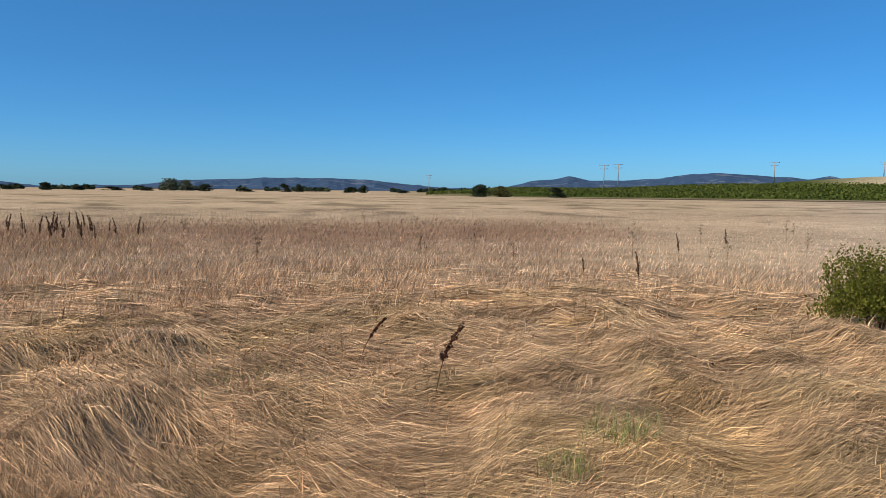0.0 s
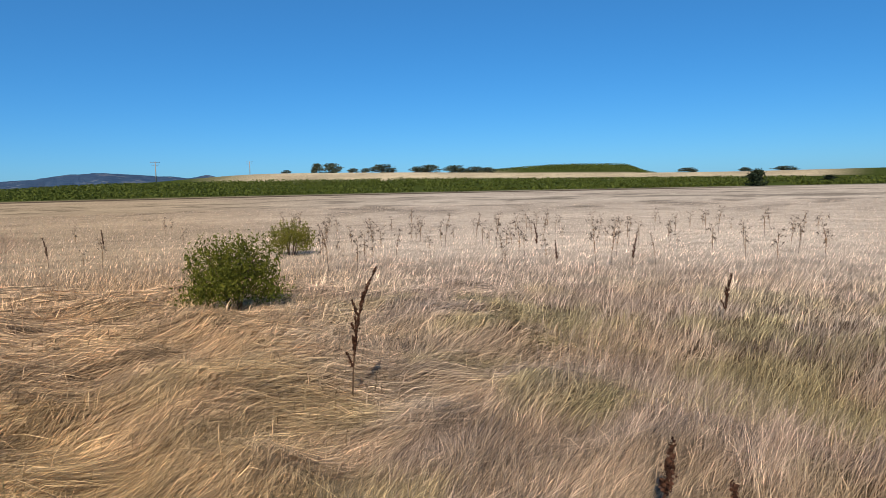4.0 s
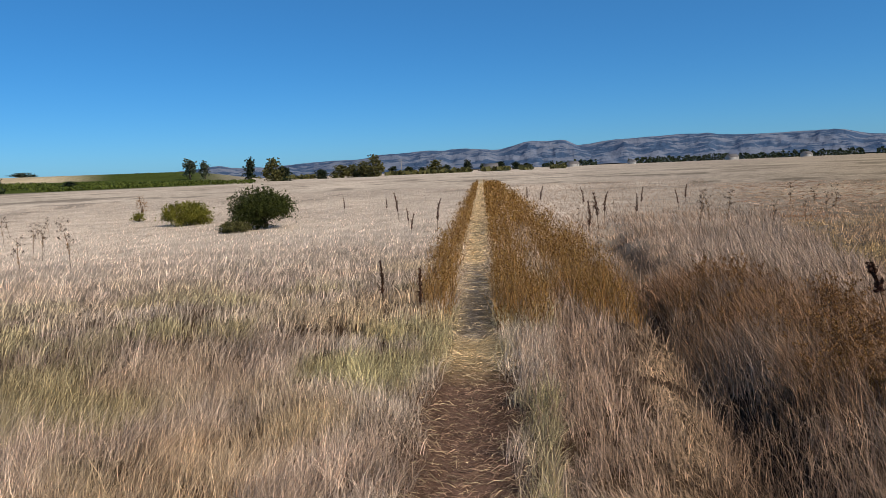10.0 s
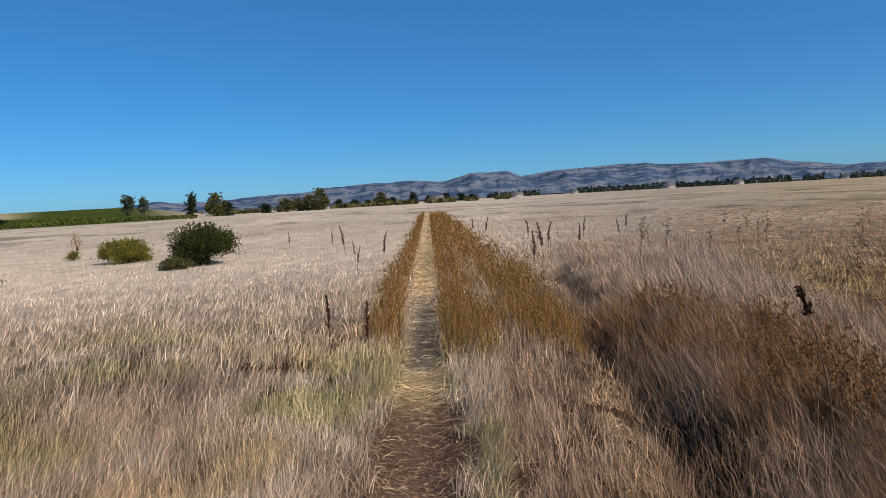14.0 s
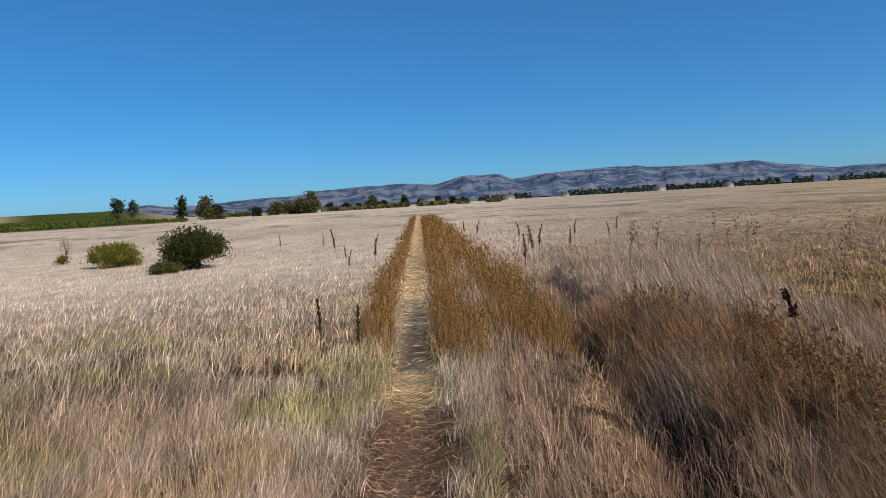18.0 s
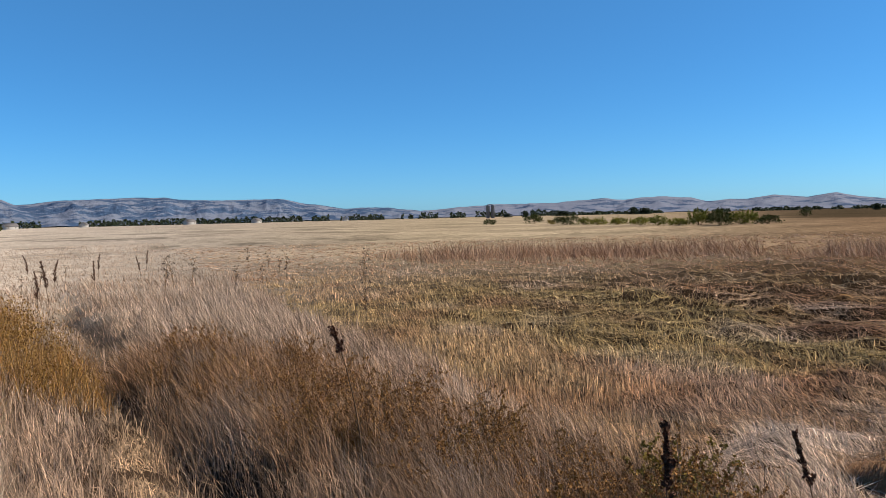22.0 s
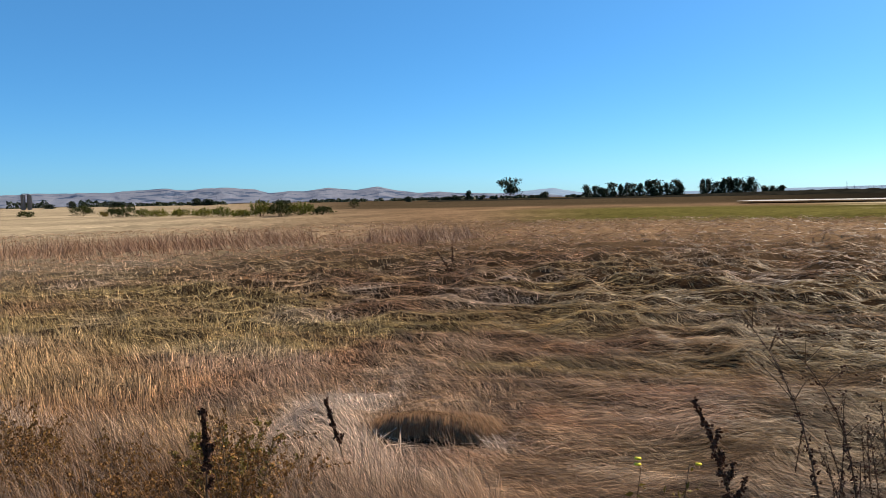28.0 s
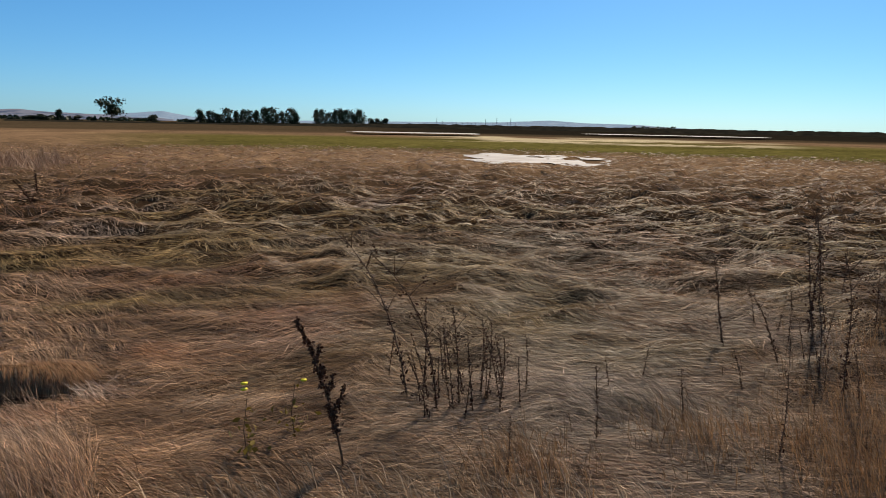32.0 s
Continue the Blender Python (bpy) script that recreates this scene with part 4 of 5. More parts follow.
# ---- vineyard: rows of trellised vines over the slope ----
def vineyard(name, label, az0, az1, r0, r1, step, seed):
    g = np.random.default_rng(seed)
    cs = []
    for rr_ in np.arange(r0, r1, step):
        n = int((az1 - az0) * 24)
        az = g.uniform(az0, az1, n)
        d_ = rr_ * (1 + 0.03 * np.sin(np.radians(az * 3))) + g.normal(0, 0.25, n)
        ok = (fbm(az * 0.6, 0 * az + rr_ / 40, seed) > 0.28) & (d_ < r0 + (r1 - r0) * (0.25 + 0.75 * (1 - ramp(az, -52, az1)))) & (d_ > r0 + 40 * (1 - ramp(az, az0, az0 + 14)))
        az, d_ = az[ok], d_[ok]
        x, y = CX + d_ * np.sin(np.radians(az)), CY + d_ * np.cos(np.radians(az))
        cs.append(np.stack([x, y, land(x, y) + g.uniform(0.15, 1.0, len(x))], -1))
    me = leaves(name, np.concatenate(cs), 0.7, M_VINE, g, long=1.25)
    return tagged(new(name, me), label, "vineyard", kind="stuff")


vineyard("vine_rows", "green trellised vine rows on a gentle slope", -112, -21, 212, 338, 4.5, 321)
vineyard("hill_vines", "dark green vine rows on the far knoll", -66, -46, 430, 560, 7.0, 323)


# ---- trees and bushes ----
def crown_points(n, h0, h1, w, shape, g, lumps):
    """Clump centres for a crown between two heights."""
    t = g.uniform(0.0, 1.0, lumps)
    prof = {"round": np.sqrt(np.maximum(1 - (1.25 * t - 0.25) ** 2, 0.04)), "tall": 0.55 + 0.45 * np.sin(np.pi * np.clip(t * 0.9 + 0.1, 0, 1)),
            "umbrella": 0.25 + 0.85 * t, "cone": 1.1 - 0.95 * t}[shape]
    a, q = g.uniform(0, 6.28, lumps), np.sqrt(g.uniform(0.05, 1, lumps))
    c = np.stack([np.cos(a) * q * prof * w * 0.42, np.sin(a) * q * prof * w * 0.42, h0 + (0.04 + 0.9 * t) * (h1 - h0)], -1)
    pick = g.integers(0, lumps, n)
    size = g.uniform(0.07, 0.14, lumps)[pick][:, None]
    p = c[pick] + g.normal(size=(n, 3)) * size * np.array([w, w, 0.8 * (h1 - h0)])
    p[:, 2] = np.clip(p[:, 2], 0.02 * h1, 1.06 * h1)
    return p


def tree(name, label, category, h, w, shape, leaf_mat, n, seed, bare=0.12, leaf=0.55, group=""):
    g = np.random.default_rng(seed)
    base = new(name)
    n = int(1.9 * n)
    wood = Pile()
    wood.tube([(0, 0, -0.3), (0.02 * h, 0, 0.3 * h), (0, 0.02 * h, 0.62 * h), (0.01 * h, 0, 0.85 * h)], [0.028 * h + 0.03, 0.020 * h + 0.02, 0.012 * h, 0.003 * h], 6)
    part("trunk", wood.mesh("trunk", M_BARK, True), base)
    for k in range(5):
        limb = Pile()
        a, s = k * 2.4 + g.uniform(0, 1), g.uniform(0.25, 0.55)
        e = np.array([math.cos(a) * w * 0.36, math.sin(a) * w * 0.36, h * g.uniform(0.6, 0.9)])
        limb.tube([(0, 0, s * h * 0.7), e * 0.55 + np.array([0, 0, 0.1 * h]), e], [0.011 * h + 0.01, 0.008 * h, 0.003 * h], 4)
        part("limb", limb.mesh("limb", M_BARK), base)
    c = crown_points(n, bare * h, h, w, shape, g, 30 if shape != "umbrella" else 11)
    part("crown", leaves("crown", c, leaf, leaf_mat, g, long=1.3), base)
    return tagged(base, label, category, group)


TREES = {
    "dark": tree("tree", "dark green rounded tree beyond the dry meadow", "tree", 6.0, 7.0, "round", M_TREEDARK, 560, 401, 0.0, 0.8),
    "dark_b": tree("tree", "dark broad evergreen tree with an uneven crown", "tree", 6.0, 6.0, "round", M_TREEDARK, 500, 402, 0.0, 0.8),
    "poplar": tree("poplar_tree", "tall narrow olive-green poplar at the meadow's edge", "tree", 8.0, 4.0, "tall", M_TREEGREY, 480, 403, 0.10, 0.6),
    "olive": tree("willow_tree", "yellowing olive-green willow at the meadow's edge", "tree", 7.0, 6.0, "round", M_TREEOLIVE, 560, 404, 0.0, 0.7),
    "grey": tree("oak_tree", "grey-green tree on the straw-coloured bank", "tree", 5.0, 6.5, "round", M_TREEGREY, 480, 405, 0.0, 0.65),
    "cone": tree("cypress_tree", "dark pointed cypress tree by the farm", "tree", 7.0, 4.0, "cone", M_TREEDARK, 420, 406, 0.05, 0.7),
    "euc": tree("eucalyptus_tree", "dark ragged eucalyptus tree on the levee", "tree", 8.0, 5.0, "tall", M_TREEDARK, 480, 407, 0.0, 0.7),
    "euc_b": tree("eucalyptus_tree", "dark slender eucalyptus tree with a sparse crown", "tree", 8.0, 4.2, "tall", M_TREEDARK, 380, 408, 0.02, 0.7),
    "umbrella": tree("eucalyptus_tree", "lone spreading eucalyptus tree with bare forked limbs", "tree", 12.0, 15.0, "umbrella", M_TREEDARK, 520, 409, 0.22, 0.95),
}
SIZE = {"dark": (6, 7), "dark_b": (6, 6), "poplar": (8, 4), "olive": (7, 6), "grey": (5, 6.5), "cone": (7, 4), "euc": (8, 5), "euc_b": (8, 4.2), "umbrella": (12, 15)}
used_tree = set()


def stand(kind, az, dist, h, w, group, turn=0.0):
    x, y = at_polar(az, dist)
    sh, sw = h / SIZE[kind][0], w / SIZE[kind][1]
    m = Matrix.Translation((x, y, ground_z(x, y) - 0.1)) @ Matrix.Rotation(turn + az, 4, "Z") @ Matrix.Diagonal((sw, sw, sh, 1))
    if kind in used_tree:
        ob = copy_thing(TREES[kind], m)
    else:
        used_tree.add(kind)
        ob = TREES[kind]
        ob.matrix_basis = m
    tagged(ob, group=group)


for az, h, w in ((-73.2, 5.3, 5), (-72.0, 5.6, 7), (-70.3, 2.6, 4), (-69.3, 2.7, 3.5), (-67.9, 4.8, 9.5), (-65.1, 3.6, 5), (-64.1, 4.6, 7.5), (-62.0, 4.3, 8.5), (-60.4, 3.6, 8), (-59.3, 3.2, 6), (-75.6, 2.0, 3.5), (-43.7, 2.6, 7), (-39.6, 2.2, 4), (-36.9, 2.4, 7)):
    stand("grey", az, 378, 0.9 * h, 1.5 * w, "trees on the bank", az)
for kind, az, d, h, w in (("poplar", -25.8, 285, 7.8, 5.4), ("poplar", -24.7, 290, 7.2, 3.2), ("cone", -21.3, 275, 8.6, 4.8), ("olive", -19.5, 270, 8.2, 8.0), ("dark", -18.8, 272, 5.4, 5.5), ("dark", -15.8, 320, 4.6, 7),
                          ("olive", -14.2, 330, 4.9, 7.5), ("olive", -13.2, 335, 5.0, 7), ("olive", -12.4, 330, 6.0, 6), ("olive", -11.5, 320, 8.0, 6.4), ("dark_b", -10.0, 420, 5.0, 6), ("dark", -8.7, 430, 5.2, 9), ("dark_b", -7.6, 440, 4.6, 6.5),
                          ("olive", -6.5, 430, 6.6, 8), ("dark", -5.6, 440, 5.6, 8.5), ("cone", -3.9, 460, 6.4, 5), ("dark", -2.6, 520, 6.0, 9), ("dark_b", -1.2, 540, 7.4, 12), ("dark", 0.0, 560, 6.6, 10), ("dark_b", 1.0, 600, 5.6, 9)):
    stand(kind, az, d, h, w, "trees at the field's end", az)
for kind, az, d, h, w in (("dark", -107.6, 203, 3.9, 6.4), ("olive", -106.0, 204, 2.6, 5.0), ("dark_b", -101.4, 204, 3.3, 5.0), ("dark", -129.4, 420, 4.6, 9), ("dark_b", -123.4, 420, 5.6, 7), ("dark", -122.3, 422, 5.3, 6),
                          ("dark_b", -118.2, 410, 4.0, 8), ("dark", -117.1, 412, 4.8, 6), ("dark", -140.3, 430, 4.6, 7), ("dark_b", -138.2, 450, 2.8, 9), ("grey", -132.0, 520, 8.2, 14), ("grey", -130.8, 530, 7.6, 10), ("dark", -110.6, 372, 3.2, 8),
                          ("dark_b", -136.0, 440, 2.6, 12), ("dark", -133.6, 440, 2.4, 10), ("dark", -38.8, 214, 5.2, 7.2), ("dark_b", -34.1, 232, 2.8, 5), ("dark", -142.5, 440, 2.6, 8), ("dark_b", -126.5, 425, 2.3, 10), ("dark", -113.9, 415, 2.0, 9)):
    stand(kind, az, d, h, w, "trees along the western field", az)
for kind, az, h, w in (("dark", 68.4, 3.9, 5), ("dark_b", 72.3, 4.2, 8), ("dark", 73.4, 7.2, 6), ("dark_b", 74.5, 4.0, 6), ("dark", 75.6, 2.8, 5), ("umbrella", 76.8, 15.0, 17.0), ("dark", 79.6, 5.2, 9.0), ("dark_b", 70.5, 2.4, 6), ("dark", 82.2, 2.6, 7)):
    stand(kind, az, 440, h, w, "trees on the eastern levee", az)
row = np.random.default_rng(411)
for k in range(25):
    az = 83.0 + 12.2 * k / 24 + row.uniform(-0.12, 0.12)
    if 90.55 < az < 91.1:
        continue
    stand(("euc", "euc_b", "dark")[k % 3], az, 440 + row.uniform(-6, 6), row.uniform(7.2, 11.2) * (1 - 0.25 * (az < 84.5)), row.uniform(4.2, 6.6), "row of eucalyptus trees", k)
for az in (96.0, 96.6, 97.2):
    stand("euc", az, 440, 5.0, 4.6, "row of eucalyptus trees", az * 7)
for k in range(5):
    stand("dark", 110.2 + 0.42 * k, 700, 3.4, 7, "far trees beyond the levee", k)
for k in range(9):
    stand("euc_b", 117.0 + 0.36 * k, 700, row.uniform(3.6, 5.4), 4, "far trees beyond the levee", k)
for k in range(4):
    stand("euc_b", 121.6 + 0.3 * k, 720, row.uniform(3.0, 3.8), 4, "far trees beyond the levee", k)
for az, h, w in ((41.8, 4, 10), (43.2, 6, 8), (44.0, 4, 9), (46.2, 5, 22), (51.8, 7, 12), (52.6, 6, 14), (58.2, 3.5, 20), (64.0, 3.5, 8), (71.7, 4, 18)):
    stand("dark", az, 620, h, w, "scattered trees before the hills", az)


# belt of woods at the foot of the hills
def wood_belt(name, label, az0, az1, dist, h, density, seed, material):
    g = np.random.default_rng(seed)
    n = int((az1 - az0) * density)
    az = g.uniform(az0, az1, n)
    keep = fbm(az * 0.9, 0 * az, seed + 1, 3) > 0.42
    az = az[keep]
    d = dist + g.uniform(-40, 40, len(az))
    top = h * (0.35 + 1.1 * fbm(az * 5, 0 * az, seed + 2, 3))
    c = np.stack([CX + d * np.sin(np.radians(az)), CY + d * np.cos(np.radians(az)), g.uniform(0, 1, len(az)) * top], -1)
    tagged(new(name, leaves(name, c, 3.2, material, g, long=1.2)), label, "woods", kind="stuff")


wood_belt("far_woods", "dark belt of trees at the foot of the hills", 2, 46, 1150, 9, 190, 421, M_TREEDARK)
wood_belt("far_woods_west", "thin dark line of trees below the western hills", -146, -108, 640, 3.0, 120, 423, M_TREEDARK)
wood_belt("far_woods_east", "low dark trees before the eastern hills", 46, 84, 900, 3.6, 110, 425, M_TREEDARK)
wood_belt("field_edge_scrub", "low scrub along the far edge of the field", -34, 4, 420, 1.7, 120, 427, M_TREEOLIVE)


def bush(name, label, w, h, material, n, leaf, seed, spiky=0.0):
    """A shrub: forked stems and dense small leaves in upright shoots."""
    g = np.random.default_rng(seed)
    base = new(name)
    shoots = max(26, n // 60)
    a, q = g.uniform(0, 6.28, shoots), np.sqrt(g.uniform(0, 1, shoots))
    tip = np.stack([np.cos(a) * q * w * 0.48, np.sin(a) * q * w * 0.48, h * (0.62 + 0.38 * np.sqrt(np.maximum(1 - q**2, 0))) * g.uniform(0.78, 1.04, shoots)], -1)
    for k in range(7):
        st = Pile()
        st.tube([(0.05 * w * math.cos(a[k]), 0.05 * w * math.sin(a[k]), -0.05), tip[k] * (0.45, 0.45, 0.5), tip[k] * 0.9], [0.012 * h + 0.004, 0.008 * h, 0.002 * h], 4)
        part("branch", st.mesh("branch", M_STEM), base)
    # leaves fill lumps over a rounded body, denser outside, with shoots standing out of it
    lumps = 34
    la, lq = g.uniform(0, 6.28, lumps), g.uniform(0, 1, lumps) ** 0.5
    lz = g.uniform(0.05, 1, lumps) ** 0.8 * np.sqrt(np.maximum(1 - (0.85 * lq) ** 2, 0.05))
    lc = np.stack([np.cos(la) * lq * w * 0.40, np.sin(la) * lq * w * 0.40, (0.10 + 0.72 * lz) * h], -1)
    m_ = n * 2 // 3
    c = lc[g.integers(0, lumps, m_)] + g.normal(size=(m_, 3)) * (0.085 * w, 0.085 * w, 0.075 * h)
    pick = g.integers(0, shoots, n - m_)
    t = g.uniform(0.45, 1.0, n - m_)
    root = tip[pick] * (0.7, 0.7, 0.0)
    c2 = root * (1 - t[:, None]) + tip[pick] * t[:, None] + g.normal(size=(n - m_, 3)) * (0.03 * w * (1.25 - t))[:, None]
    c = np.concatenate([c, c2])
    c[:, 2] = np.maximum(c[:, 2], 0.03 * h)
    part("foliage", leaves("foliage", c, leaf, material, g, flat=0.5 * spiky, long=2.4, up=np.array([0, 0, 1.0])), base)
    return tagged(base, label, "bush")


def place_at(ob, x, y, turn=0.0, s=1.0, sink=0.03):
    ob.matrix_basis = Matrix.Translation((x, y, ground_z(x, y) - sink)) @ Matrix.Rotation(turn, 4, "Z") @ Matrix.Scale(s, 4)
    return ob


place_at(bush("coyote_bush", "fresh green upright coyote bush in dry grass", 1.2, 0.98, M_BRUSH, 11000, 0.042, 431, 0.9), -7.9, 2.75)
place_at(bush("coyote_bush", "smaller yellow-green coyote bush in dry grass", 1.2, 0.9, M_BRUSHPALE, 4500, 0.05, 432, 0.9), -15.6, 5.44)
place_at(bush("coyote_bush", "yellow-green rounded bush in the pale meadow", 1.62, 0.86, M_BRUSHPALE, 8000, 0.075, 433, 0.3), -10.45, 23.4)
place_at(bush("coyote_bush", "large dark green rounded bush in the pale meadow", 1.95, 1.28, M_BRUSHDARK, 14000, 0.075, 434, 0.2), -6.88, 20.7)
place_at(bush("coyote_bush", "small olive bush beside a larger dark one", 0.9, 0.38, M_TREEOLIVE, 2500, 0.06, 435, 0.4), -7.25, 19.7)
place_at(bush("coyote_bush", "small olive shrub standing in pale grass", 0.6, 0.42, M_BRUSHPALE, 900, 0.06, 436, 0.6), -13.9, 26.5)
place_at(bush("dead_shrub", "grey leafless dead shrub in pale grass", 0.6, 1.05, M_SEED, 260, 0.06, 437, 0.9), -18.2, 34.4)
for az, d, w, h, mt, n in ((43.8, 118, 3.6, 2.0, M_BRUSHDARK, 1300), (46.6, 98, 4.4, 1.75, M_BRUSHDARK, 1500), (40.3, 120, 2.4, 1.2, M_BRUSHDARK, 700), (49.0, 92, 2.6, 1.1, M_BRUSHPALE, 700), (50.6, 88, 2.4, 1.2, M_BRUSHPALE, 700),
                           (52.2, 84, 2.8, 1.1, M_BRUSHPALE, 800), (53.6, 80, 2.2, 1.3, M_BRUSH, 700), (55.0, 78, 2.4, 1.0, M_BRUSHPALE, 700), (56.6, 77, 2.8, 1.9, M_BRUSH, 1300), (58.0, 74, 3.0, 1.9, M_BRUSHDARK, 1500),
                           (59.6, 75, 3.2, 1.75, M_BRUSH, 1400), (61.4, 78, 2.6, 1.1, M_BRUSHDARK, 800), (64.0, 150, 2.6, 2.0, M_BRUSHDARK, 600), (45.2, 108, 1.6, 0.9, M_OLIVE, 400), (47.9, 96, 2.0, 1.2, M_BRUSH, 500)):
    bx, by = at_polar(az, d)
    place_at(bush("marsh_bush", "dark green bush in the brown marsh grass", w, h, mt, n, 0.22, int(az * 10)), bx, by)


# ---- poles, masts, silo, houses ----
def utility_pole(h):
    base = new("utility_pole")
    p = Pile()
    p.tube([(0, 0, -0.5), (0, 0, h * 0.5), (0, 0, h)], [0.17, 0.15, 0.12], 8)
    part("pole", p.mesh("pole", M_POLE, True), base)
    for z, half in ((h - 0.4, 1.5), (h - 1.9, 1.1)):
        arm = Pile()
        arm.tube([(-half, 0.14, z), (half, 0.14, z)], [0.10, 0.10], 4)
        ob = part("crossarm", arm.mesh("crossarm", M_POLE), base)
        for ix in (-half * 0.9, half * 0.9):
            ins = Pile()
            ins.tube([(ix, 0.14, z + 0.05), (ix, 0.14, z + 0.18), (ix, 0.14, z + 0.32)], [0.05, 0.08, 0.04], 6)
            part("insulator", ins.mesh("insulator", M_SILO), ob)
    return tagged(base, "weathered wooden utility pole with crossarms", "utility pole", "line of utility poles")


pole = utility_pole(11.5)
spots = [(-111.8, 430, 11.0), (-97.7, 318, 11.6), (-96.6, 318, 11.9), (-85.3, 345, 10.5), (-78.4, 420, 9.0), (-9.3, 470, 11)]
for k, (az, d, h) in enumerate(spots):
    x, y = at_polar(az, d)
    m = Matrix.Translation((x, y, ground_z(x, y))) @ Matrix.Rotation(radians(-az + 12), 4, "Z") @ Matrix.Diagonal((1.2, 1.2, h / 11.5, 1))
    if k:
        copy_thing(pole, m)
    else:
        pole.matrix_basis = m


def mast():
    base = new("pylon_mast")
    for sx in (-1, 1):
        for sy in (-1, 1):
            leg = Pile()
            leg.tube([(0.75 * sx, 0.75 * sy, -0.4), (0.3 * sx, 0.3 * sy, 7), (0.12 * sx, 0.12 * sy, 12)], [0.11, 0.10, 0.08], 4)
            part("leg", leg.mesh("leg", M_SILO), base)
    for z in (9.2, 11.2):
        arm = Pile()
        arm.tube([(-1.5, 0, z), (1.5, 0, z)], [0.08, 0.08], 4)
        part("crossarm", arm.mesh("crossarm", M_SILO), base)
    return tagged(base, "thin grey steel power mast on the horizon", "power mast", "power masts on the horizon")


mst, mg = mast(), np.random.default_rng(441)
for k in range(17):
    az = 101.4 + 6.4 * k / 16 + mg.uniform(-0.1, 0.1)
    h = mg.uniform(5.5, 8) if k not in (10, 12, 15, 0) else mg.uniform(10, 13)
    x, y = at_polar(az, 900)
    m = Matrix.Translation((x, y, 0)) @ Matrix.Rotation(k * 0.7, 4, "Z") @ Matrix.Diagonal((0.9, 0.9, h / 12, 1))
    if k:
        copy_thing(mst, m)
    else:
        mst.matrix_basis = m


def silo():
    base = new("farm_silo")
    for sx in (-1.75, 1.75):
        t = Pile()
        zs = np.r_[np.repeat(np.linspace(0, 9.2, 9), 2)[1:], 9.9, 10.3]
        rs = np.r_[np.tile([1.32, 1.28], 9)[:17], 0.9, 0.2]
        t.tube([(sx, 0, z + 0.002 * k) for k, z in enumerate(zs)], rs, 14)
        tower = part("tower", t.mesh("tower", M_SILO, True), base)
        lad = Pile()
        lad.tube([(sx + 0.3, -1.38, 0.3), (sx + 0.3, -1.38, 9)], [0.06, 0.06], 4)
        part("ladder", lad.mesh("ladder", M_SILO), tower)
    br = Pile()
    br.tube([(-2.2, 0, 10.2), (2.2, 0, 10.2)], [0.25, 0.25], 6)
    part("catwalk", br.mesh("catwalk", M_SILO), base)
    return tagged(base, "pair of tall grey steel farm silos on the plain", "silo")


sx_, sy_ = at_polar(40.4, 515)
silo().matrix_basis = Matrix.Translation((sx_, sy_, -0.1)) @ Matrix.Rotation(radians(-40), 4, "Z")


def house(w, d, h):
    base = new("farmhouse")
    wl = Pile()
    x, y = w / 2, d / 2
    wl.put([(-x, -y, -0.3), (x, -y, -0.3), (x, y, -0.3), (-x, y, -0.3), (-x, -y, h), (x, -y, h), (x, y, h), (-x, y, h), (-x, 0, h + 0.35 * d), (x, 0, h + 0.35 * d)],
           [(0, 1, 5, 4), (2, 3, 7, 6), (1, 2, 6, 9, 5), (3, 0, 4, 8, 7)])
    part("wall", wl.mesh("wall", M_HOUSE), base)
    rf = Pile()
    e = 0.4
    for s in (-1, 1):
        a, b = np.array([-x - e, s * (y + e), h - 0.25]), np.array([x + e, s * (y + e), h - 0.25])
        c, dd = np.array([x + e, 0, h + 0.35 * d + 0.1]), np.array([-x - e, 0, h + 0.35 * d + 0.1])
        up = np.array([0, 0, 0.15])
        rf.put([a, b, c, dd, a + up, b + up, c + up, dd + up], [(0, 1, 2, 3), (4, 7, 6, 5), (0, 4, 5, 1), (1, 5, 6, 2), (3, 2, 6, 7), (0, 3, 7, 4)])
    part("roof", rf.mesh("roof", M_ROOF), base)
    for k in (-0.28, 0.28):
        wn_ = Pile()
        wn_.put([(k * w - 0.5, -y - 0.03, 1), (k * w + 0.5, -y - 0.03, 1), (k * w + 0.5, -y - 0.03, 2.1), (k * w - 0.5, -y - 0.03, 2.1)], [(0, 1, 2, 3)])
        part("window", wn_.mesh("window", M_ROOF), base)
    return tagged(base, "small pale farmhouse among trees on the plain", "house", "farmhouses on the plain")


hs = house(11, 7, 3.0)
for k, (az, d, s) in enumerate(((-2.0, 500, 0.9), (-7.1, 450, 0.8), (4.6, 720, 1.1), (16.5, 1020, 1.5), (21.5, 1040, 1.4), (9.2, 900, 1.2), (28.5, 1050, 1.4))):
    x, y = at_polar(az, d)
    m = Matrix.Translation((x, y, 0)) @ Matrix.Rotation(radians(-az + 15 * k), 4, "Z") @ Matrix.Scale(s, 4)
    if k:
        copy_thing(hs, m)
    else:
        hs.matrix_basis = m


# ---- near plants ----
def curve_pts(h, lean, bend, n=7, wob=0.0, g=None):
    t = np.linspace(0, 1, n)
    x = lean * h * t**1.3 + bend * h * t**4
    z = h * (t - 0.10 * abs(bend) * t**4)
    yy = np.zeros(n) if g is None else np.cumsum(g.normal(0, wob * h, n))
    return np.stack([x, yy, z], -1)


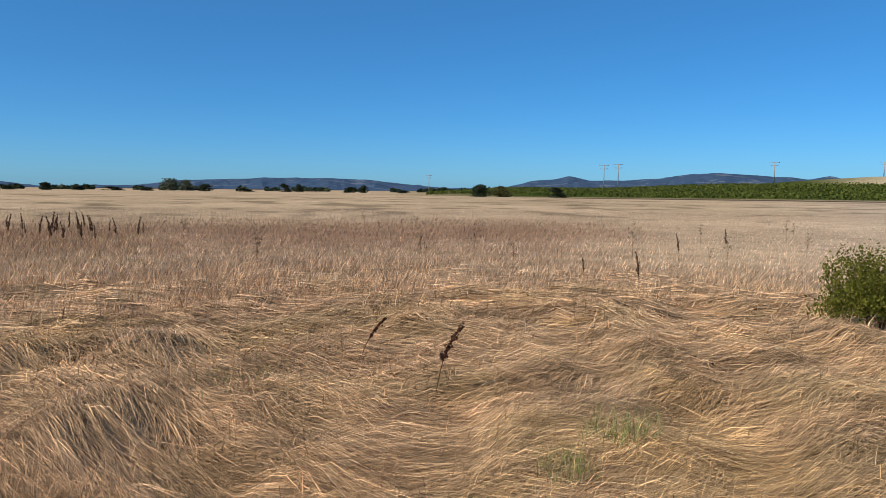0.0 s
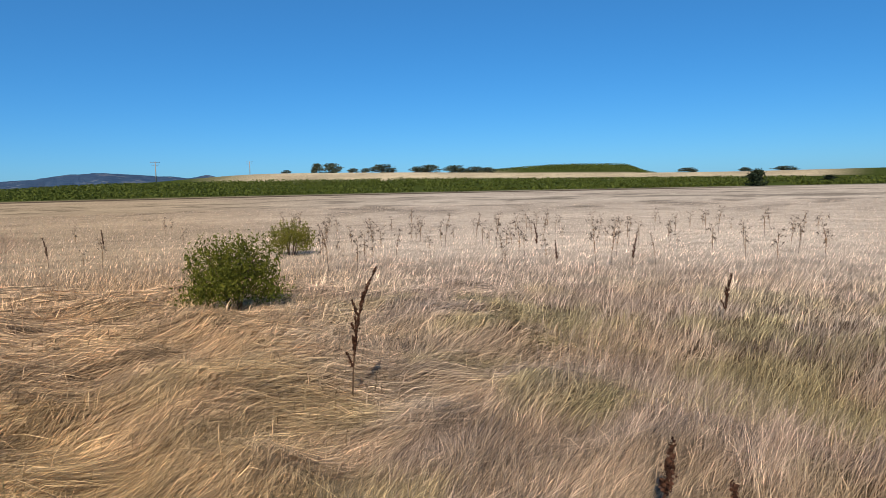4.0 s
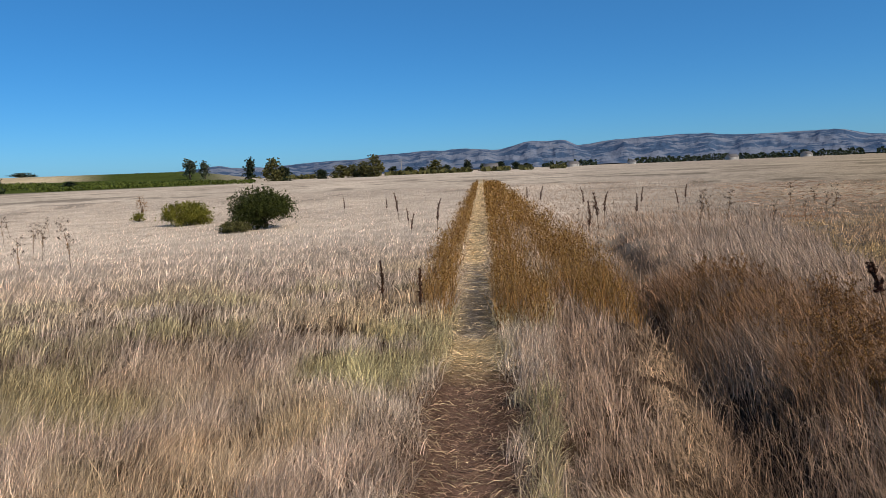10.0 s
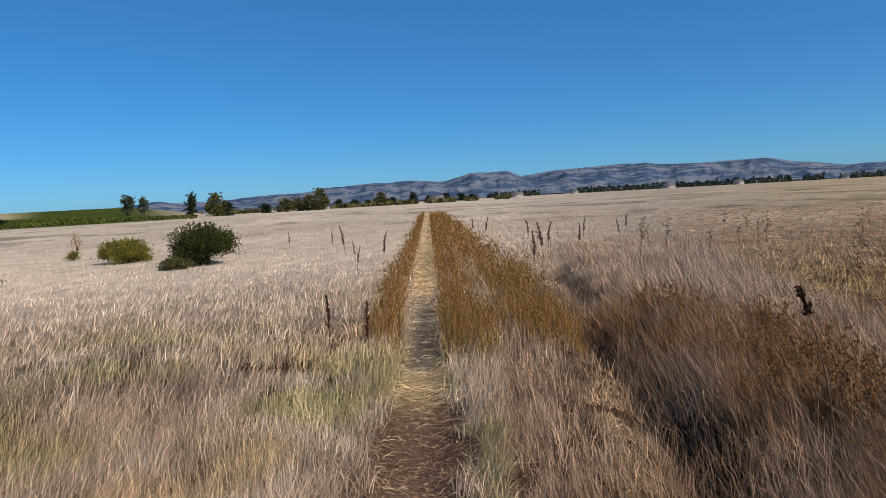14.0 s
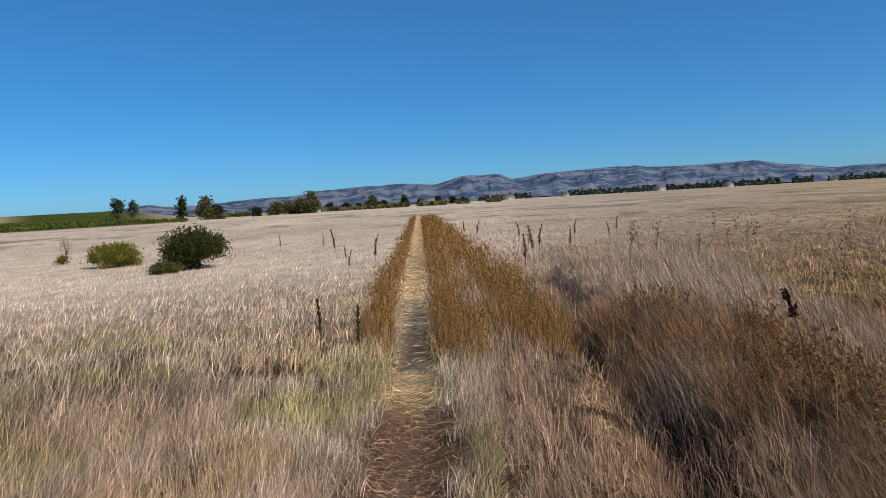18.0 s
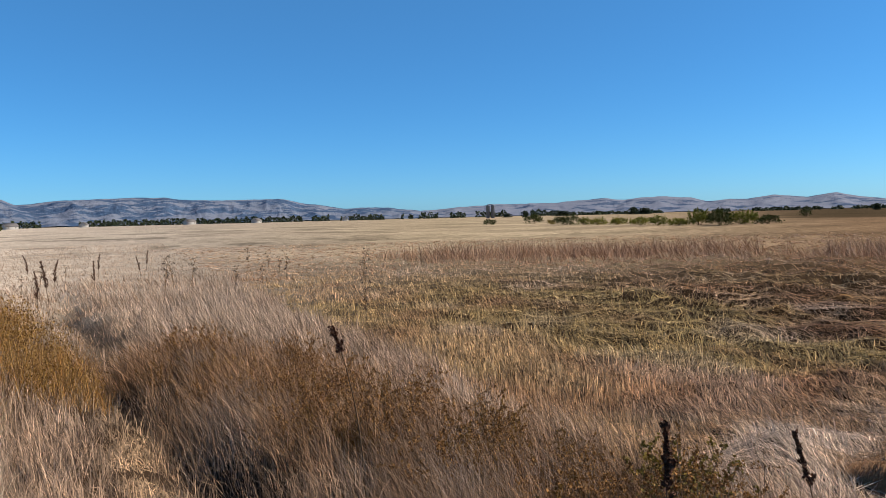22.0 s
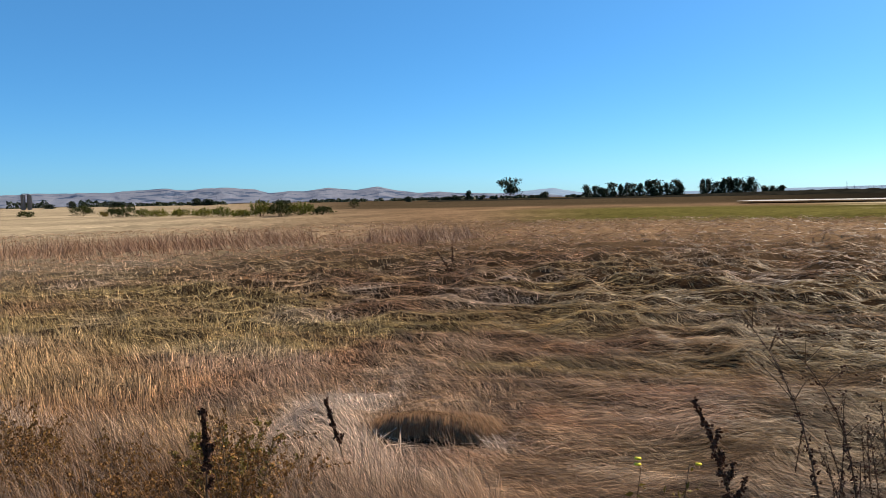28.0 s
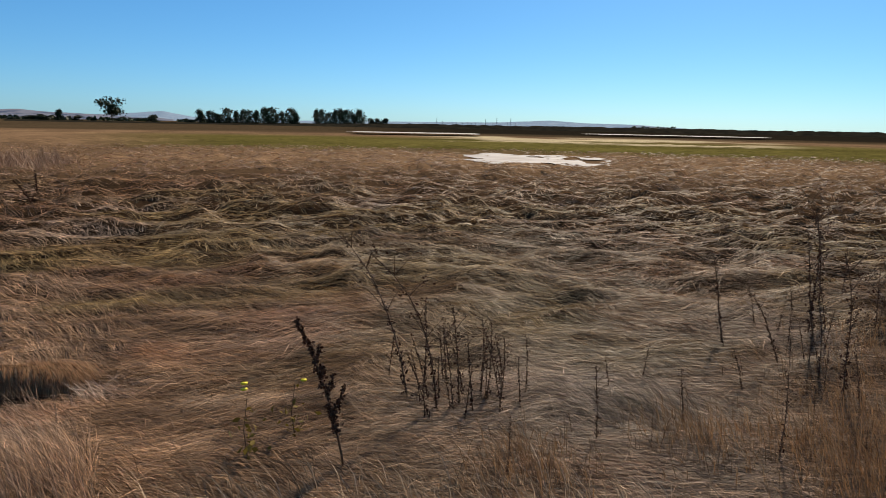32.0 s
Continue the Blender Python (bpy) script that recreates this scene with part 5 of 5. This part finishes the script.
def seeds_along(pts, t0, n, spread, g):
    """Seed places round a stem from t0 to its tip."""
    t = t0 + (1 - t0) * g.uniform(0, 1, n)
    i = t * (len(pts) - 1)
    k = np.clip(i.astype(int), 0, len(pts) - 2)
    p = pts[k] + (pts[k + 1] - pts[k]) * (i - k)[:, None]
    clump = 0.55 + 0.45 * np.sin(t * 46)
    return p + g.normal(size=(n, 3)) * (spread * clump * (1.15 - 0.6 * t))[:, None]


def dock(label, h, lean, bend, spikes, seed, start=0.45, fat=0.016):
    """Curly dock gone to seed: a stem and dense dark seed spikes."""
    g = np.random.default_rng(seed)
    base = new("curly_dock")
    pts = curve_pts(h, lean, bend, 9, 0.006, g)
    st = Pile()
    st.tube(pts, np.linspace(0.006, 0.002, 9) * (0.6 + 0.5 * h), 5)
    part("stem", st.mesh("stem", M_STEM, True), base)
    part("seed_spike", leaves("seed_spike", seeds_along(pts, start, int(620 * h), fat, g), 0.018, M_DOCK, g, long=1.2), base, "dark brown main seed spike")
    for k in range(spikes):
        t = start + (0.85 - start) * k / max(spikes, 1) + 0.03 * g.uniform()
        o = pts[int(t * 8)]
        side = g.uniform(0, 6.28)
        ln = h * g.uniform(0.13, 0.26) * (1.2 - t)
        b = np.array([o + np.array([math.cos(side) * 0.38 * ln * s, math.sin(side) * 0.38 * ln * s, ln * s]) for s in np.linspace(0, 1, 5)])
        tw = Pile()
        tw.tube(b, np.linspace(0.0025, 0.0012, 5), 4)
        sp = part("side_branch", tw.mesh("side_branch", M_STEM), base)
        part("seed_spike", leaves("seed_spike", seeds_along(b, 0.15, int(520 * ln) + 24, fat * 0.75, g), 0.016, M_DOCK, g, long=1.2), sp)
    return tagged(base, label, "dock plant")


def put(ob, x, y, lean_az, s=1.0):
    """Stands a plant at x, y with its lean turned to a compass heading clockwise from +y."""
    ob.matrix_basis = Matrix.Translation((x, y, ground_z(x, y) - 0.02)) @ Matrix.Rotation(radians(90 - lean_az), 4, "Z") @ Matrix.Scale(s, 4)
    return ob


put(dock("dark seeded curly dock with a hooked tip", 0.90, 0.08, 0.13, 9, 501, 0.34, 0.0105), -3.97, 2.79, 10)
put(dock("short dark curly dock leaning over flattened grass", 0.52, 0.25, 0.14, 2, 502, 0.55), -3.72, -0.66, 5)
put(dock("small dark dock spike bent in flattened grass", 0.36, 0.55, 0.1, 0, 503, 0.5, 0.010), -4.5, -1.62, 5)
put(dock("tall dark maroon curly dock with a thick seed spike", 0.70, -0.22, -0.05, 6, 504, 0.30, 0.015), 3.28, 1.12, 175)
put(dock("dark curly dock leaning out of brown weeds", 0.93, -0.12, -0.06, 1, 505, 0.86, 0.015), 2.34, 4.91, 110)
put(dock("upright dark dock spike in brown weeds", 0.80, 0.02, 0.0, 2, 506, 0.72, 0.011), 2.42, 2.96, 0)
put(dock("thin dark dock spike beside pale grass", 0.50, -0.25, 0.0, 1, 507, 0.55, 0.010), 3.6, 3.0, 120)
put(dock("slender leafy dark dock in pale grass", 0.52, 0.10, 0.05, 6, 508, 0.3, 0.012), -4.8, 7.25, 20)
put(dock("dark dock spike near the footpath", 0.42, 0.10, 0.0, 4, 509, 0.5), -1.62, 3.24, 20)
put(dock("small dark dock spike near the footpath", 0.32, -0.10, 0.0, 1, 510, 0.5), -1.42, 3.45, 20)
put(dock("dark dock spike standing in pale grass", 0.56, 0.02, 0.0, 2, 511, 0.4), -1.0, 8.5, 0)
put(dock("narrow dark dock spike by the footpath", 0.55, 0.02, 0.0, 1, 512, 0.4), -0.51, 7.95, 0)
put(dock("thin bent dark dock spike in laid grass", 0.62, -0.35, -0.1, 2, 513, 0.5, 0.011), 10.9, 4.75, 170)

stock = [dock("dark dried dock spike standing in the meadow", 0.8, 0.12, 0.05, 5, 521, 0.4, 0.018), dock("dark branching dock gone to seed in the meadow", 0.75, 0.05, 0.1, 8, 522, 0.35, 0.02)]
places = [(1.25, 26.0, 1), (1.9, 15.6, 1), (2.3, 17.5, 1.1), (2.8, 20.5, 1.1), (3.4, 19, 0.9), (2.6, 24, 1), (4.2, 23, 0.9), (-1.5, 18.2, 1.05), (-3.0, 21.5, 1.1), (-2.4, 19.5, 0.7), (-1.9, 16.5, 0.7), (-4.2, 26, 0.8),
          (-10.4, 0.1, 0.75), (-11.4, -0.9, 0.5), (-8.6, 9.4, 0.8), (-12.4, 10.1, 0.9), (-9.6, 8.6, 0.7), (6.2, 26, 0.9), (5.1, 22, 0.8), (0.9, 30, 0.9), (14.3, 5.9, 0.8), (-6.0, 27, 0.8), (-16, 0.5, 0.8), (-20, 1.6, 0.8)]
dg = np.random.default_rng(523)
for k in range(26):
    places.append((*at_polar(dg.uniform(-143.5, -132.5), dg.uniform(20, 27)), dg.uniform(0.6, 1.15)))
first = [True, True]
for k, (x, y, s) in enumerate(places):
    m = Matrix.Translation((x, y, ground_z(x, y) - 0.02)) @ Matrix.Rotation(k * 1.9, 4, "Z") @ Matrix.Scale(s, 4)
    if first[k % 2]:
        first[k % 2] = False
        stock[k % 2].matrix_basis = m
        ob = stock[k % 2]
    else:
        ob = copy_thing(stock[k % 2], m)
    tagged(ob, group="docks in the meadow")


def dead_stalk(label, h, lean, bend, branches, seed, material=None, heads=7, leafy_from=0.04):
    """A tall dead forb: ridged stem with withered leaves, branching into small dry heads."""
    g = np.random.default_rng(seed)
    material = material or M_STEM
    base = new("dead_stalk")
    pts = curve_pts(h, lean, bend, 9, 0.005, g)
    st = Pile()
    st.tube(pts, np.linspace(0.0055, 0.0022, 9), 5)
    part("stem", st.mesh("stem", material, True), base)
    c = seeds_along(pts, leafy_from, int(190 * h), 0.018, g)
    c = c[g.uniform(size=len(c)) < 1.15 - c[:, 2] / max(h, 0.1)]
    tagged(part("withered_foliage", leaves("withered_foliage", c, 0.028, M_DOCK if material is M_STEM else M_SEED, g, long=2.2), base), kind="stuff")
    for k in range(branches):
        t = 0.55 + 0.42 * k / max(branches - 1, 1)
        o, a, ln = pts[min(int(t * 8), 8)], g.uniform(0, 6.28), h * g.uniform(0.10, 0.24)
        e = o + np.array([math.cos(a) * ln * 0.6, math.sin(a) * ln * 0.6, ln * 0.75])
        tw = Pile()
        tw.tube([o, (o + e) / 2 + (0, 0, 0.01), e], [0.0022, 0.0018, 0.0012], 4)
        twig = part("twig", tw.mesh("twig", material), base)
        hd = e + g.normal(size=(heads, 3)) * (0.028, 0.028, 0.022)
        tagged(part("seed_head", leaves("seed_head", hd, 0.014 if material is M_STEM else 0.030, M_DOCK if material is M_STEM else M_PALESTEM, g, long=1.1), twig), kind="stuff")
    return tagged(base, label, "dead weed")


forbs = [dead_stalk("tall dark dead weed stalk with a nodding branched top", 1.02, -0.22, -0.22, 9, 531, heads=9), dead_stalk("upright dark dead weed stalk with withered leaves", 0.86, -0.08, -0.05, 6, 532),
         dead_stalk("short dark dead weed stalk in laid grass", 0.62, -0.05, 0.02, 4, 533), dead_stalk("thin dark dead weed stalk with few heads", 0.78, -0.12, -0.02, 3, 534, heads=4)]
spots = [(0, 4.02, 0.72, 1.0), (0, 3.86, 0.60, 0.88), (1, 3.92, 0.46, 1.0), (1, 4.1, 0.30, 0.95), (2, 3.78, 0.42, 1.0), (2, 4.2, 0.12, 0.95), (1, 3.9, 0.10, 0.8), (2, 3.98, 0.56, 0.9), (3, 4.15, 0.62, 0.9), (2, 4.25, 0.48, 1.0), (3, 4.0, 0.2, 0.95),
         (1, 3.72, 0.30, 0.85), (2, 3.75, 0.68, 0.8), (2, 4.3, 0.8, 0.9), (3, 3.84, 0.52, 0.8), (1, 4.06, 0.40, 0.9), (2, 3.95, 0.34, 1.05),
         (1, 3.36, -0.08, 0.95), (3, 3.08, 0.46, 0.75), (2, 3.5, -0.62, 0.95), (3, 3.82, -1.18, 0.8), (1, 3.02, -0.80, 0.95), (2, 3.28, -0.32, 0.55), (2, 4.55, -1.55, 0.9), (0, 4.75, -2.35, 1.0), (1, 4.85, -2.6, 1.05), (0, 5.3, -2.9, 0.95),
         (1, 4.7, -2.9, 1.1), (2, 4.2, -1.9, 0.9), (2, 4.4, -2.2, 1.0), (3, 3.9, -1.75, 0.9), (1, 5.5, -3.3, 1.0), (2, 3.4, -1.3, 0.6), (2, 3.9, -0.4, 0.7), (2, 4.1, -0.7, 0.75), (3, 5.0, -2.1, 0.9), (1, 4.3, -2.7, 0.9), (2, 2.9, -1.15, 0.6)]
eg = np.random.default_rng(535)
for k in range(12):
    spots.append((1 + int(eg.integers(0, 3)), 3.7 + eg.uniform(0, 0.55), 0.05 + eg.uniform(0, 0.75), eg.uniform(0.75, 1.1)))
for k in range(34):
    spots.append((int(eg.integers(0, 4)), 3.0 + eg.uniform(0, 2.0), -3.6 + eg.uniform(0, 2.1), eg.uniform(0.65, 1.1)))
fresh = [True] * 4
for k, (v_, x, y, s) in enumerate(spots):
    s = s * (1.0 if v_ == 0 else 0.74)
    m = Matrix.Translation((x, y, ground_z(x, y) - 0.02)) @ Matrix.Rotation(radians(-85 + 23 * ((k * 7) % 5 - 2)), 4, "Z") @ Matrix.Rotation(radians(((k * 37) % 23 - 11) * 0.9), 4, "Y") @ Matrix.Rotation(radians(((k * 53) % 19 - 9) * 0.8), 4, "X") @ Matrix.Scale(s, 4)
    if fresh[v_]:
        fresh[v_] = False
        ob = forbs[v_]
        ob.matrix_basis = m
    else:
        ob = copy_thing(forbs[v_], m)
    tagged(ob, group="dead stalks in the laid grass")

thistles = [dead_stalk("grey-brown dried wild thistle branching above the grass", 0.95, 0.08, 0.1, 8, 541, M_PALESTEM, 12, 0.3), dead_stalk("pale dried weed with a bushy top in the meadow", 0.8, -0.1, 0.1, 7, 542, M_PALESTEM, 12, 0.3)]
tg = np.random.default_rng(543)
for k in range(136):
    if k < 96:
        az, d = tg.uniform(-76, -34), tg.uniform(12.5, 24)
    elif k < 118:
        az, d = tg.uniform(-145, -80), tg.uniform(10, 30)
    else:
        az, d = tg.uniform(4, 30), tg.uniform(9, 26)
    x, y = at_polar(az, d)
    m = Matrix.Translation((x, y, ground_z(x, y) - 0.02)) @ Matrix.Rotation(tg.uniform(0, 6.28), 4, "Z") @ Matrix.Scale(tg.uniform(0.65, 1.1), 4)
    if k < 2:
        thistles[k].matrix_basis = m
        ob = thistles[k]
    else:
        ob = copy_thing(thistles[k % 2], m)
    tagged(ob, group="dried thistles in the meadow")


def weed_clump(label, w, h, n, seed, seed_mat, stem_mat):
    """A dried bushy weed: many stiff stems, each beaded with small seed heads."""
    g = np.random.default_rng(seed)
    base = new("weed_clump")
    for k in range(n):
        a, q = g.uniform(0, 6.28), g.uniform(0, 1) ** 0.6
        tip = np.array([math.cos(a) * q * w * 0.55, math.sin(a) * q * w * 0.55, h * g.uniform(0.6, 1.05) * (1 - 0.25 * q * q)])
        o = tip * (0.25, 0.25, 0)
        mid = (o + tip) / 2 + g.normal(size=3) * 0.02
        sp, cs = Pile(), []
        p = np.array([o, mid, tip])
        sp.tube(p, [0.0032, 0.0024, 0.0012], 3)
        cs.append(seeds_along(p, 0.3, 26, 0.022, g))
        for t in (0.25, 0.4, 0.55, 0.7, 0.85):
            b0 = o + (tip - o) * t
            e = b0 + np.array([g.normal() * 0.10, g.normal() * 0.10, 0.10]) * h * (1.25 - 0.6 * t)
            p = np.array([b0, (b0 + e) / 2 + (0, 0, 0.008), e])
            sp.tube(p, [0.0020, 0.0016, 0.0010], 3)
            cs.append(seeds_along(p, 0.2, 20, 0.014, g))
        st = part("stem", sp.mesh("stem", stem_mat), base)
        tagged(part("seed_spray", leaves("seed_spray", np.concatenate(cs), 0.018, seed_mat, g, long=1.3), st), kind="stuff")
    return tagged(base, label, "weed")


clumps = [weed_clump("rust-brown dried bushy weed beside the ditch", 0.75, 0.66, 13, 551, M_SEED, M_STEM), weed_clump("dark brown dried weed with beaded stems", 0.65, 0.58, 12, 552, M_RUSTLEAF, M_STEM)]
cg, fresh = np.random.default_rng(553), [True, True]
for k in range(58):
    y = 3.1 + 6.3 * k / 58 + cg.uniform(-0.2, 0.2)
    x = 2.78 - 0.03 * (y - 4) + cg.uniform(-0.6, 0.6)
    m = Matrix.Translation((x, y, ground_z(x, y) - 0.02)) @ Matrix.Rotation(cg.uniform(0, 6.28), 4, "Z") @ Matrix.Scale(cg.uniform(0.62, 1.0), 4)
    if fresh[k % 2]:
        fresh[k % 2] = False
        ob = clumps[k % 2]
        ob.matrix_basis = m
    else:
        ob = copy_thing(clumps[k % 2], m)
    tagged(ob, group="dried weeds along the ditch")
place_at(weed_clump("olive-yellow seeding gumweed bush in brown grass", 0.72, 0.46, 30, 555, M_OLIVE, M_STEM), 3.26, 3.49)
place_at(weed_clump("olive-brown seeding weed in brown grass", 0.55, 0.40, 20, 556, M_SEED, M_STEM), 2.86, 3.78)


def flower_plant(h, n, seed):
    g = np.random.default_rng(seed)
    base = new("yellow_flower")
    st = Pile()
    st.tube([(0, 0, -0.02), (0.01, 0.02, h * 0.5), (0.03, 0.0, h)], [0.003, 0.0025, 0.002], 4)
    part("stem", st.mesh("stem", M_STEM), base)
    for k in range(n):
        c = np.array([0.03, 0, h]) + g.normal(size=3) * (0.022, 0.022, 0.014)
        pt = Pile()
        ring = [(c[0] + 0.017 * math.cos(a), c[1] + 0.017 * math.sin(a), c[2] + 0.004 * (i % 2)) for i, a in enumerate(np.linspace(0, 6.28, 11)[:-1])]
        pt.put([c + (0, 0, -0.006)] + ring + [c + (0, 0, 0.008)], [(0, i + 1, (i + 1) % 10 + 1) for i in range(10)] + [(11, (i + 1) % 10 + 1, i + 1) for i in range(10)])
        part("petals", pt.mesh("petals", M_YELLOW), base)
    part("leaf_rosette", leaves("leaf_rosette", g.normal(size=(30, 3)) * (0.04, 0.04, 0.07) + (0.01, 0, h * 0.45), 0.035, M_OLIVE, g), base)
    return tagged(base, "small weed with bright yellow flowers in dry grass", "flower")


place_at(flower_plant(0.34, 2, 561), 3.40, 1.52)
place_at(flower_plant(0.30, 1, 562), 3.62, 1.32)

# fresh green shoots in the flattened grass
def shoots(label, x, y, n, h, w, seed):
    g = np.random.default_rng(seed)
    px, py = x + g.normal(0, w, n), y + g.normal(0, w, n)
    tuft_ = Grass()
    tuft_.blades(px, py, g.uniform(0.4, 1.0, n) * h, np.clip(g.normal(0.4, 0.2, n), 0.02, 0.95), g.uniform(0, 6.28, n), np.full(n, 0.004), np.array([0.20, 0.23, 0.07]) * shade_of(n, g, 0.6, 1.5), np.zeros(n), 0.6, seed)
    tuft_.build("green_shoots", label)


shoots("fresh green grass shoots in flattened straw", -3.25, 0.62, 160, 0.24, 0.10, 571)
shoots("fresh green grass shoots in flattened straw", -2.75, 0.42, 150, 0.20, 0.09, 572)
shoots("fresh green grass shoots in flattened straw", -3.5, -2.2, 110, 0.16, 0.2, 573)
